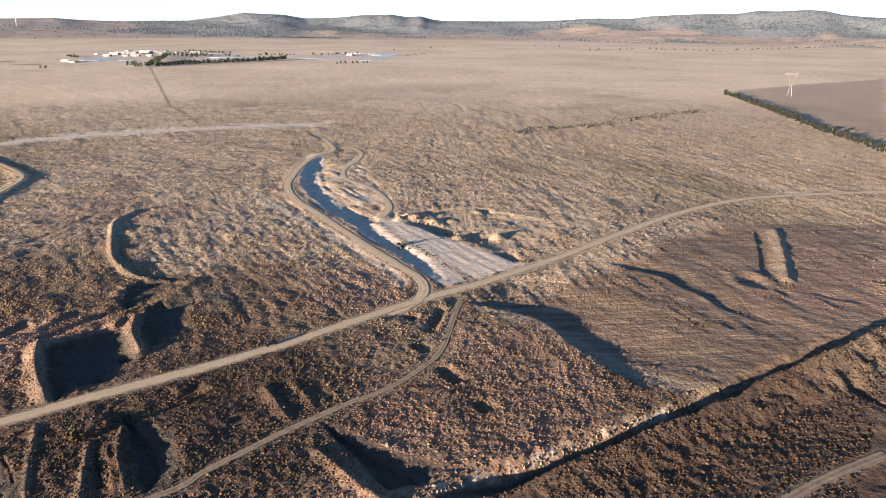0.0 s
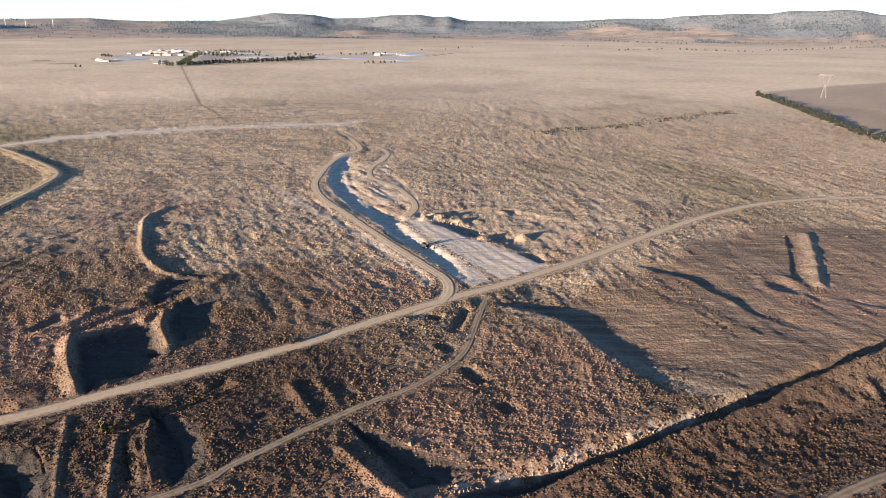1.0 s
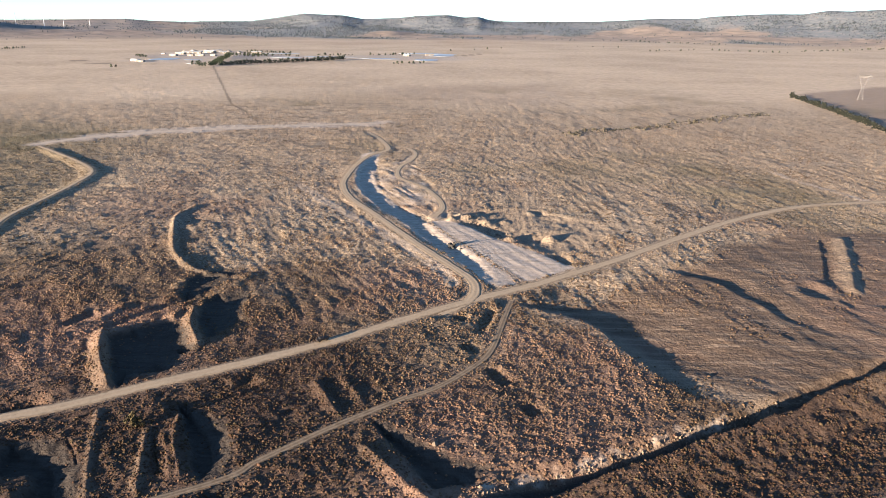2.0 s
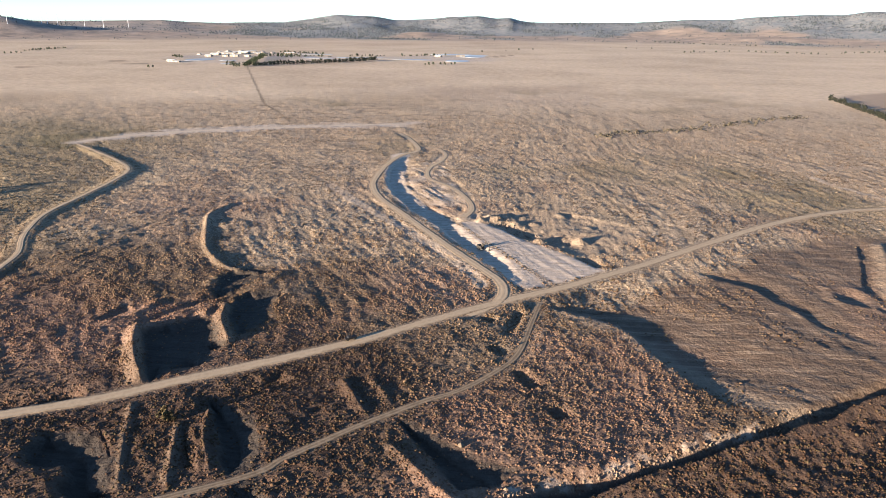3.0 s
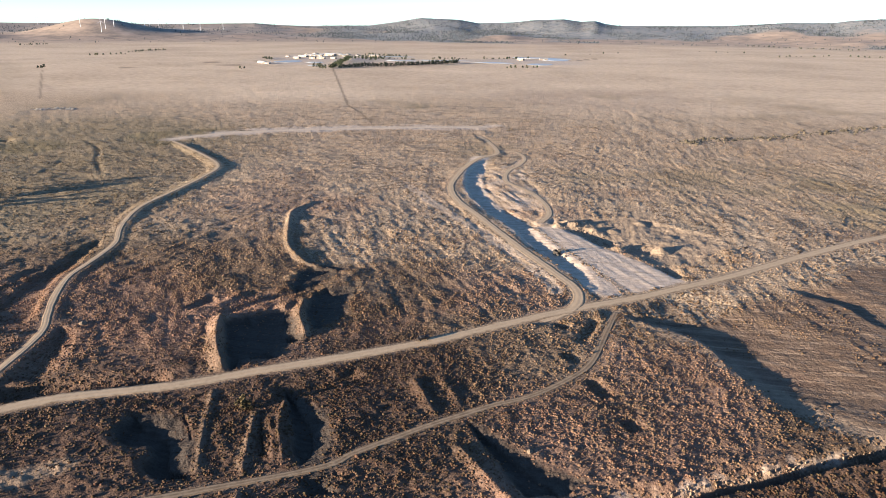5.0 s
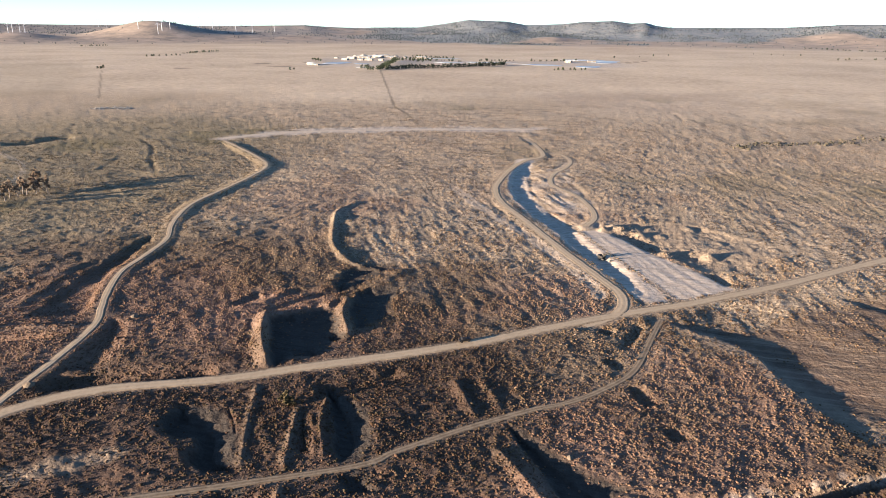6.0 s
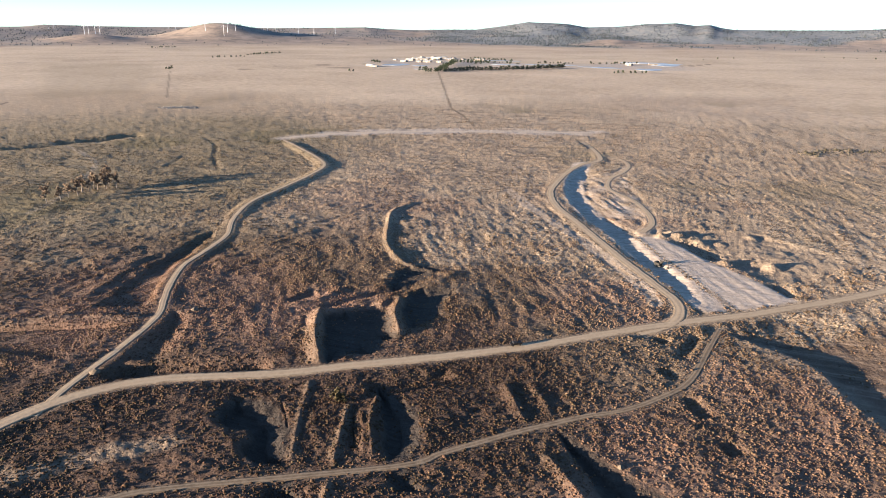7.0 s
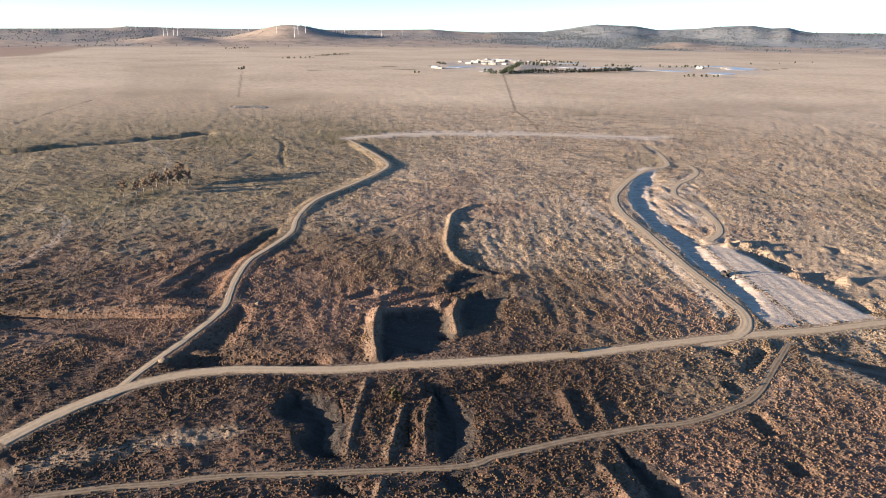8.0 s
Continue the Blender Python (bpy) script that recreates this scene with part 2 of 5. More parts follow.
def grain(x, y, size, seed=0):
    """Smooth noise in -1..1 with lumps of that size."""
    x, y = (x / size + (1000.5 + 61.7 * seed)).astype(np.float32), (y / size + (1000.5 + 37.3 * seed)).astype(np.float32)
    ix, iy = np.floor(x), np.floor(y)
    u, v = x - ix, y - iy
    u, v = u * u * (3 - 2 * u), v * v * (3 - 2 * v)
    ix, iy = ix.astype(np.int32), iy.astype(np.int32)
    i0, i1, j0, j1 = ix & 511, (ix + 1) & 511, (iy & 511) << 9, ((iy + 1) & 511) << 9
    a, b, c, d = TABLE[j0 + i0], TABLE[j0 + i1], TABLE[j1 + i0], TABLE[j1 + i1]
    low, high = a + (b - a) * u, c + (d - c) * u
    return low + (high - low) * v


def rough(x, y, size, seed=0, octaves=3):
    out, amp = 0.0, 1.0
    for k in range(octaves):
        out = out + grain(x, y, size * 0.5 ** k, seed + 17 * k) * amp
        amp *= 0.5
    return out / 1.6


def step(a, b, x):
    u = np.clip((x - a) / (b - a), 0, 1)
    return u * u * (3 - 2 * u)


def near_line(x, y, pts, reach):
    """Distance from a broken line, its sides (left of its way is plus), the share of the way along it, and whether a place lies on the line's lee, away from the sun."""
    p = np.array(pts, float)
    dist, side, along, lee = np.full(x.shape, 1e9), np.zeros(x.shape), np.zeros(x.shape), np.zeros(x.shape, bool)
    rim = (x > p[:, 0].min() - reach) & (x < p[:, 0].max() + reach) & (y > p[:, 1].min() - reach) & (y < p[:, 1].max() + reach)
    at = np.flatnonzero(rim)
    if not len(at):
        return dist, side, along, lee
    lengths = np.maximum(np.hypot(*(p[1:] - p[:-1]).T), 1e-6)
    total, ends = lengths.sum(), np.concatenate([[0], np.cumsum(lengths)])
    xa, ya = x.ravel()[at], y.ravel()[at]
    out = [v.ravel() for v in (dist, side, along, lee)]
    for k0 in range(0, len(p) - 1, 6):
        q = p[k0:k0 + 7]
        got = np.flatnonzero((xa > q[:, 0].min() - reach) & (xa < q[:, 0].max() + reach) & (ya > q[:, 1].min() - reach) & (ya < q[:, 1].max() + reach))
        if not len(got):
            continue
        xs, ys, to = xa[got], ya[got], at[got]
        best, sg, al, le = (v[to] for v in out)
        for k in range(k0, min(k0 + 6, len(p) - 1)):
            a, w, ln = p[k], p[k + 1] - p[k], lengths[k]
            u = np.clip(((xs - a[0]) * w[0] + (ys - a[1]) * w[1]) / (ln * ln), 0, 1)
            dx, dy = xs - a[0] - u * w[0], ys - a[1] - u * w[1]
            d = np.hypot(dx, dy)
            better = d < best
            best = np.where(better, d, best)
            sg = np.where(better, np.sign(w[0] * dy - w[1] * dx), sg)
            al = np.where(better, (ends[k] + u * ln) / total, al)
            le = np.where(better, dx * fall.x + dy * fall.y > 0, le)
        for v, got_v in zip(out, (best, sg, al, le)):
            v[to] = got_v
    return tuple(v.reshape(x.shape) for v in out)


def inside(x, y, pts, soft, ragged=0.0, size=6.0):
    """1 within a plot, 0 outside it, with an edge that is soft over so many metres."""
    p = np.array(pts, float)
    reach = soft + ragged + 2
    out = np.zeros(x.shape)
    box = (x > p[:, 0].min() - reach) & (x < p[:, 0].max() + reach) & (y > p[:, 1].min() - reach) & (y < p[:, 1].max() + reach)
    if not box.any():
        return out
    xs, ys = x[box], y[box]
    d, s, a, lee = near_line(xs, ys, list(pts) + [pts[0]], reach)
    within = np.zeros(xs.shape, bool)
    for (ax, ay), (bx, by) in zip(pts, list(pts[1:]) + [pts[0]]):
        if ay != by:
            within ^= ((ay > ys) != (by > ys)) & (xs < (bx - ax) * (ys - ay) / (by - ay) + ax)
    signed = np.where(within, np.minimum(d, 1e3), -np.minimum(d, 1e3))
    if ragged:
        signed = signed + ragged * rough(xs, ys, size, 90, 3)
    out[box] = step(-soft * 0.5, soft * 0.5, signed)
    return out


def smooth_line(pts, every):
    """A curve through the points, with a point every so many metres."""
    p = [Vector(q) for q in pts]
    p = [p[0] * 2 - p[1]] + p + [p[-1] * 2 - p[-2]]
    out = []
    for a, b, c, d in zip(p, p[1:], p[2:], p[3:]):
        n = max(1, int((c - b).length / every))
        for k in range(n):
            u = k / n
            out.append(0.5 * ((2 * b) + (c - a) * u + (2 * a - 5 * b + 4 * c - d) * u * u + (3 * b - a - 3 * c + d) * u ** 3))
    return [(q[0], q[1]) for q in out + [p[-2]]]


# name, line, half width, raise
ROADS = [
    ("main_road", MAIN_ROAD, 2.6, 0.25),
    ("west_levee_road", WEST_LEVEE, 1.4, ((0.0, 0.1), (0.1, 0.35), (0.35, 0.5), (0.46, 1.0), (0.8, 1.6), (0.94, 1.3), (1.0, 0.2))),
    ("east_levee_road", EAST_LEVEE, 2.4, ((0.0, 0.1), (0.1, 0.5), (0.6, 0.6), (0.85, 0.5), (1.0, 0.0))),
    ("top_strip_road", TOP_STRIP, 4.5, 0.1),
    ("haul_track", HAUL_TRACK, 2.0, 0.03),
    ("lower_track", LOWER_TRACK, 1.3, 0.02),
    ("corner_track", CORNER_TRACK, 1.7, 0.02),
    ("far_road", FAR_ROAD, 5.0, 0.35),
]
ROADS = [(n, smooth_line(p, 2.0), w, r) for n, p, w, r in ROADS]


def swell(x, y):
    """The lie of the land without its small forms."""
    r = np.hypot(x, y)
    z = rough(x, y, 420, 3, 2) * (0.4 + 0.6 * step(500, 1800, r)) * step(300, 620, np.hypot(x + 450, (y - 1640) * 0.8))
    bearing = np.degrees(np.arctan2(-x, y))
    line = sorted(RANGE_WEST + RANGE_MID + RANGE_EAST)
    bent = bearing + rough(x, y, 420, 12, 3) * 2.2 * step(4600, 4300, r)
    crest = np.interp(bent, [a for a, h in line], [h for a, h in line])
    fold = 0.8 + 0.45 * rough(x, y, 520, 9, 4) * step(4600, 4350, r)
    z = z + crest * np.clip((r - 3300) / 1320, 0, 1) ** 2.2 * (fold * 1.25 * step(4600, 4300, r) + step(4300, 4600, r))
    z = z + np.maximum(0, rough(x, y, 560, 21, 3)) * 34 * np.exp(-((r - 3650) / 330) ** 2) * np.maximum(step(20, 16, bearing), step(46, 52, bearing))
    # the bald rise with the wind turbines, and the hillock beside it
    for px, py, hh, ww in ((-2500, 3090, 74, 260), (-2120, 3300, 8, 330), (-2780, 2520, 30, 170)):
        z = z + hh * np.exp(-((x - px) ** 2 + (y - py) ** 2) / (ww * ww))
    z = z - step(4650, 4950, r) * 40
    return z


def mounds(x, y, z):
    """Banks, berms, pits and cuts."""
    def ridge(line, high, w_sun, w_lee, z, lumps=0.3, grow=0.0):
        reach = 1.5 * max(w_sun, w_lee) + 4
        d, s, a, lee = near_line(x, y, smooth_line(line, 3.0), reach)
        i = np.flatnonzero(d < reach)
        xi, yi, di = x[i], y[i], d[i]
        di = di * (1 + 0.3 * rough(xi, yi, 4, 31, 3))
        k = np.clip(1 - di / np.where(lee[i], w_lee, w_sun), 0, 1)
        z[i] += high * (1 + grow * a[i]) * k ** 1.2 * (1 + lumps * rough(xi, yi, 5, 32, 2))
        return z

    def pit(line, depth, w, z, flat=0.6, gentle=1.7):
        reach = 1.4 * w * gentle + 4
        d, s, a, lee = near_line(x, y, line, reach)
        i = np.flatnonzero(d < reach)
        di, a, lee = d[i] * (1 + 0.25 * rough(x[i], y[i], 7, 33, 3)), a[i], lee[i]
        w, flat = np.where(lee, w * gentle, w), np.where(lee, 0.1 if gentle > 1 else flat, flat)
        z[i] -= depth * (1 - step(w * flat, w, di)) * step(0, 0.12, a) * step(1, 0.88, a)
        return z

    def hollow(plot, depth, z, rise=9.0, ragged=1.8):
        d, s, a, lee = near_line(x, y, list(plot) + [plot[0]], 20)
        within = inside(x, y, plot, 0.01) > 0.5
        i = np.flatnonzero((d < 20) | within)
        signed = np.where(within[i], d[i], -d[i]) + ragged * rough(x[i], y[i], 5, 90, 3)
        k = np.where(lee[i], step(-0.8, 2.4, signed), step(-2.0, rise, signed))
        z[i] = z[i] * (1 - 0.7 * k) - depth * k
        return z

    for plot, dp in ((PIT_A, 1.7), (PIT_B, 0.9), (PIT_C, 0.8), (HOLE_A, 2.5), (HOLE_B, 2.0), (HOLE_C, 1.7), (HOLE_G, 0.8), (HOLE_H, 1.4), (HOLE_I, 1.2), (HOLE_F, 0.7),
                     (HOLE_J, 1.1)):
        z = hollow(plot, dp, z)
    z = hollow(WEST_CUT, 1.7, hollow(WEST_CUT_B, 1.3, z, 5.0), 5.0)
    z = ridge(BERM_A, 2.3, 4.6, 2.8, z, 0.45)
    z = ridge(BERM_B, 2.0, 3.4, 2.6, z)
    z = ridge(BERM_C, 1.5, 3.4, 2.4, z)
    z = ridge(BERM_D, 1.1, 2.4, 2.2, z)
    z = ridge(BERM_E, 0.9, 3.5, 3.0, z)
    z = ridge(BERM_F, 0.5, 4.0, 3.0, z)
    z = ridge(WEST_BANK, 1.0, 3.0, 3.0, z, 0.5)
    for line, h, w in ((LOW_A, 0.5, 1.4), (LOW_B, 0.6, 1.4), (LOW_C, 0.7, 1.5), (LOW_G, 0.4, 1.4), (LOW_D, 0.8, 2.4), (LOW_F, 0.5, 1.8)):
        z = ridge(line, h, w * 1.2, w, z)
    z = ridge(LOW_E, 1.0, 2.8, 2.2, z, 0.9)
    for line, dp, w in ((HOLE_E, 1.2, 3.5), (SIDE_DITCH, 0.6, 5)):
        z = pit(line, dp, w, z)
    for line in DIPS:
        z = pit(smooth_line(line, 2.0), 1.1, 2.6, z, 0.2, 1.6)
    z = pit(smooth_line(CREEK, 4.0), 4.2, 11.0, z, 0.4, 1.0)
    for line, dp in ((GULLY_A, 0.35), (GULLY_B, 0.3), (GULLY_C, 0.2)):
        z = pit(smooth_line(line, 4.0), dp, 2.6, z, 0.1)
    z = pit(WEST_DITCH, 1.9, 2.8, z, 0.3, 1.0)
    z = pit(TRENCH, 3.4, 4.3, z, 0.7)
    z = ridge(TRENCH_BANK, 1.9, 13, 3.4, z, 0.1, 2.9)
    # scarps: the ground falls away beyond the line and comes up again slowly
    for line, drop, run in ((SCARP_A, 1.9, 48), (SCARP_B, 0.75, 16), (SCARP_C, 0.4, 9)):
        d, s, a, lee = near_line(x, y, smooth_line(line, 4.0), run + 5)
        fade = step(0, 0.16, a) * step(1.0, 0.62, a) * (1 + 0.35 * rough(x, y, 24, 28, 2))
        z = z - np.where(s > 0, drop * step(-0.5, 2.2, d + 0.8 * rough(x, y, 4, 34, 2)) * (1 - step(run * 0.3, run, d)), 0) * fade
    z = ridge(STOCK, 1.35, 4.6, 3.5, z, 0.3)
    ditch = [(px - 7.5, py + 1.5) for px, py in STOCK]
    z = pit(ditch, 0.6, 2.2, z)
    # borrow cut beside the east levee, the worked platform and the diggings beyond it
    z = pit(smooth_line(CHANNEL, 4.0), 1.3, 5.6, z, 0.5, 2.8)
    beside = [(px + 4.6 * (0.9 if py < 280 else 0.6), py - 1.5) for px, py in WEST_LEVEE[3:-1]]
    z = pit(smooth_line(beside, 4.0), 0.35, 4.0, z, 0.2)
    k = inside(x, y, WEDGE, 8.0, 0.8)
    u, v = x * 0.86 + y * 0.51, -x * 0.51 + y * 0.86
    z = z * (1 - k) + (-0.1 + 0.07 * grain(u + 3 * rough(x, y, 30, 45, 2), v / 14, 0.9, 41) + 0.10 * grain(u, v / 9, 2.6, 48) + 0.06 * rough(x, y, 6, 42, 3)) * k
    k = inside(x, y, UPPER_BARE, 4.0, 2.0)
    z = z + (0.35 * rough(x, y, 6, 43, 3) + 0.25 * grain(u, v / 8, 2.2, 44) - 0.4) * k
    k = inside(x, y, DIGS, 5.0, 3.0)
    z = z + (-0.7 + 0.7 * rough(x, y, 20, 50, 2) + 0.45 * np.abs(rough(x, y, 6, 51, 3))) * k
    for line, w in ((EAST_PIT, 6), (EAST_PIT_B, 5), (EAST_PIT_C, 3.0)):
        z = pit(line, 1.3, w, z, 0.2)
    cx, cy = CRATER[0]
    d = np.hypot((x - cx) * 0.8, (y - cy) * 0.55) / 5.5
    z = z + 0.6 * np.exp(-((d - 1) / 0.4) ** 2) - 0.9 * np.exp(-(d / 0.7) ** 2)
    for k, (cx, cy) in enumerate(SPOIL):
        d = np.hypot(x - cx, y - cy) * (1 + 0.35 * rough(x, y, 5, 46 + k, 3))
        z = z + (2.6, 1.9, 2.6, 1.1, 1.0, 2.2, 2.4, 2.0, 1.6)[k] * np.clip(1 - d / (5.0, 3.2, 5.0, 4, 4, 3.6, 4.2, 4.0, 3.6)[k], 0, 1)
    d, s, a, lee = near_line(x, y, ROCK_LINE, 30)
    z = z + 1.6 * np.clip(rough(x, y, 9, 49, 2) - 0.1, 0, 1) * (1 - step(4, 12, d))
    return z


def lifted(share, up):
    """How far a road stands over the land along its way; the levees run out at their ends."""
    if isinstance(up, tuple):
        return np.interp(share, [a for a, h in up], [h for a, h in up])
    return up + 0 * share


def road_masks(x, y):
    out = []
    for name, line, half, up in ROADS:
        d, s, a, lee = near_line(x, y, line[::3] + line[-1:], half + 10)
        out.append((d, s, a, half, lifted(a, up)))
    return out


def rips(x, y):
    """Old rip lines across the paddocks, in four lays."""
    r = np.hypot(x, y)
    wx, wy = 10 * rough(x, y, 120, 54, 2), 10 * rough(x, y, 120, 56, 2)
    north = step(390, 440, r) * step(-20, -70, x)
    west = step(-150, -185, x) * (1 - north)
    east = step(-40, -5, x)
    rest = (1 - west) * (1 - north)
    out = 0.0
    for way, share in ((-56.0, rest * (1 - east)), (-76.0, rest * east), (80.0, west), (10.0, north)):
        c, s = math.cos(radians(way)), math.sin(radians(way))
        u, v = (x + wx) * c + (y + wy) * s, -(x + wx) * s + (y + wy) * c
        out = out + (0.34 * grain(u / 9, v, 4.4, 55) + 0.60 * grain(u / 5, v, 2.4, 57)) * share
    return out * step(1100, 700, r) * step(195, 245, r)


def height(x, y):
    x, y = np.asarray(x, float), np.asarray(y, float)
    r = np.hypot(x, y)
    low = swell(x, y)
    ahead = bearing_of(x, y)
    rough_land = step(1500, 650, r) * np.maximum(step(-44, -40, ahead) * step(72, 68, ahead), 0.0)
    z = low + rough(x, y, 45, 5, 2) * 0.5 * step(2500, 600, r)
    z = z + (rough(x, y, 9, 6, 2) * 0.40 + (rough(x, y, 22, 4, 3) * 0.45 + rough(x, y, 8, 14, 2) * 0.2) * step(-70, -130, x) * step(420, 330, r) + np.abs(rough(x, y, 3.0, 7, 2)) * 0.50) * rough_land * (1 - 0.75 * smooth_ground(x, y))
    z = z + rips(x, y) * 0.24
    c, s = math.cos(radians(-38)), math.sin(radians(-38))
    z = z + (0.13 * grain((x * c + y * s) / 10, -x * s + y * c, 3.0, 39) + 0.09 * grain((x * c + y * s) / 6, -x * s + y * c, 1.4, 38)) * inside(x, y, FLAT, 10, 6.0, 14)
    z = mounds(x, y, z)
    for d, s, a, half, lift in road_masks(x, y):
        k = 1 - step(half + 0.6, half + (2.6 if half > 1.8 else 3.6) + 2.0 * lift, d)
        z = z * (1 - k) + (low + lift - 0.09) * k
    # table drain beside the main road
    d, s, a, lee = near_line(x, y, smooth_line(HOLE_D, 4.0), 14)
    road_d = near_line(x, y, ROADS[0][1][::3], 8)[0]
    z = z - 2.2 * (1 - step(np.where(lee, 1.5, 2.0), np.where(lee, 8.0, 4.6), d)) * step(2.9, 4.2, road_d) * step(0, 0.1, a) * step(1, 0.9, a)
    return z


def smooth_ground(x, y):
    """The short-grass flat beyond the scarp, and the worked ground."""
    return np.maximum(inside(x, y, FLAT, 10.0, 6.0, 14), np.maximum(inside(x, y, WEDGE, 3), inside(x, y, UPPER_BARE, 4)))


# ---- materials ----
def material(name, roughness=0.95):
    m = bpy.data.materials.new(name)
    m.use_nodes = True
    bsdf = m.node_tree.nodes["Principled BSDF"]
    bsdf.inputs["Roughness"].default_value = roughness
    bsdf.inputs["Specular IOR Level"].default_value = 0.15
    return m, m.node_tree.nodes, m.node_tree.links, bsdf


def noise_node(n, l, scale, detail=4.0, vector=None, rough_=0.6):
    t = n.new("ShaderNodeTexNoise")
    t.inputs["Scale"].default_value, t.inputs["Detail"].default_value, t.inputs["Roughness"].default_value = scale, detail, rough_
    if vector is not None:
        l.new(vector, t.inputs["Vector"])
    return t.outputs["Fac"]


def ramp(n, l, fac, stops):
    r = n.new("ShaderNodeValToRGB")
    el = r.color_ramp.elements
    while len(el) < len(stops):
        el.new(0.5)
    for e, (p, c) in zip(el, stops):
        e.position, e.color = p, (*c, 1)
    l.new(fac, r.inputs[0])
    return r.outputs[0]


def blend(n, l, fac, a, b, mode="MIX"):
    m = n.new("ShaderNodeMix")
    m.data_type, m.blend_type = "RGBA", mode
    for sock, v in ((m.inputs[0], fac), (m.inputs[6], a), (m.inputs[7], b)):
        if isinstance(v, (int, float)):
            sock.default_value = v
        elif isinstance(v, tuple):
            sock.default_value = (*v, 1)
        else:
            l.new(v, sock)
    return m.outputs[2]


def attribute(n, name):
    a = n.new("ShaderNodeAttribute")
    a.attribute_name = name
    return a.outputs["Fac"]


def bump(n, l, bsdf, heightsock, strength, distance):
    b = n.new("ShaderNodeBump")
    b.inputs["Strength"].default_value, b.inputs["Distance"].default_value = strength, distance
    l.new(heightsock, b.inputs["Height"])
    l.new(b.outputs[0], bsdf.inputs["Normal"])
    return b


def ground_material():
    m, n, l, bsdf = material("dry_grassland")
    pos = n.new("ShaderNodeNewGeometry").outputs["Position"]
    fine = noise_node(n, l, 1.1, 6, pos, 0.75)
    clumpy = noise_node(n, l, 0.33, 5, pos, 0.75)
    mid = noise_node(n, l, 0.09, 5, pos, 0.65)
    wide = noise_node(n, l, 0.004, 5, pos, 0.6)
    # matted clumps of grass about a pace apart, gap shade put into the colour
    cell = n.new("ShaderNodeTexVoronoi")
    cell.inputs["Scale"].default_value = 0.85
    bent = n.new("ShaderNodeVectorMath")
    bent.operation = "MULTIPLY_ADD"
    swirl = n.new("ShaderNodeTexNoise")
    swirl.inputs["Scale"].default_value, swirl.inputs["Detail"].default_value = 0.9, 3.0
    l.new(pos, swirl.inputs["Vector"])
    l.new(swirl.outputs["Color"], bent.inputs[0])
    bent.inputs[1].default_value = (1.6, 1.6, 0.0)
    l.new(pos, bent.inputs[2])
    l.new(bent.outputs[0], cell.inputs["Vector"])
    gap = cell.outputs["Distance"]
    # rough heath near the works, bleached pasture farther out, paled further in place of haze
    heath = ramp(n, l, fine, [(0.30, (0.027, 0.0145, 0.0072)), (0.50, (0.075, 0.042, 0.022)), (0.74, (0.17, 0.101, 0.055))])
    heath = blend(n, l, 0.55, heath, ramp(n, l, gap, [(0.12, (0.21, 0.135, 0.076)), (0.36, (0.125, 0.077, 0.042)), (0.62, (0.04, 0.0235, 0.0125))]))
    heath = blend(n, l, ramp(n, l, mid, [(0.42, (0, 0, 0)), (0.62, (0.6, 0.6, 0.6))]), heath, (0.055, 0.033, 0.019))
    field = ramp(n, l, wide, [(0.36, (0.42, 0.325, 0.22)), (0.5, (0.58, 0.452, 0.318)), (0.62, (0.67, 0.53, 0.38))])
    lay = n.new("ShaderNodeMapping")
    lay.inputs["Scale"].default_value, lay.inputs["Rotation"].default_value = (0.0011, 0.0062, 1.0), (0, 0, radians(-14))
    l.new(pos, lay.inputs["Vector"])
    field = blend(n, l, 0.3, field, ramp(n, l, noise_node(n, l, 1.0, 5, lay.outputs[0], 0.6), [(0.34, (0.37, 0.26, 0.175)), (0.5, (0.50, 0.365, 0.25)), (0.66, (0.62, 0.475, 0.335))]))
    field = blend(n, l, 0.35, field, ramp(n, l, mid, [(0.36, (0.22, 0.155, 0.10)), (0.5, (0.44, 0.32, 0.22)), (0.64, (0.62, 0.465, 0.325))]))
    tuft = ramp(n, l, clumpy, [(0.34, (0.15, 0.105, 0.066)), (0.48, (0.40, 0.288, 0.185)), (0.66, (0.66, 0.49, 0.325))])
    lumps = noise_node(n, l, 0.16, 5, pos, 0.75)
    tuft = blend(n, l, 0.45, tuft, ramp(n, l, lumps, [(0.38, (0.13, 0.09, 0.056)), (0.5, (0.40, 0.288, 0.185)), (0.64, (0.66, 0.49, 0.325))]))
    tuft = blend(n, l, 0.5, tuft, ramp(n, l, gap, [(0.15, (0.70, 0.525, 0.355)), (0.4, (0.45, 0.33, 0.216)), (0.6, (0.12, 0.083, 0.052))]))
    col = blend(n, l, attribute(n, "paddock"), field, tuft)
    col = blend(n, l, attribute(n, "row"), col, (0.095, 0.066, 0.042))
    col = blend(n, l, attribute(n, "heath"), col, heath)
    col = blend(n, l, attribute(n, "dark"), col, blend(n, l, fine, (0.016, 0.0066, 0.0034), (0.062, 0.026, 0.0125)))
    col = blend(n, l, attribute(n, "fallow"), col, blend(n, l, mid, (0.20, 0.14, 0.10), (0.30, 0.215, 0.155)))
    col = blend(n, l, attribute(n, "short"), col, ramp(n, l, mid, [(0.3, (0.043, 0.024, 0.015)), (0.5, (0.085, 0.05, 0.031)), (0.7, (0.15, 0.094, 0.06))]))
    drag = n.new("ShaderNodeMapping")
    drag.inputs["Scale"].default_value, drag.inputs["Rotation"].default_value = (0.035, 0.55, 1.0), (0, 0, radians(38))
    l.new(pos, drag.inputs["Vector"])
    streak = noise_node(n, l, 1.0, 6, drag.outputs[0], 0.7)
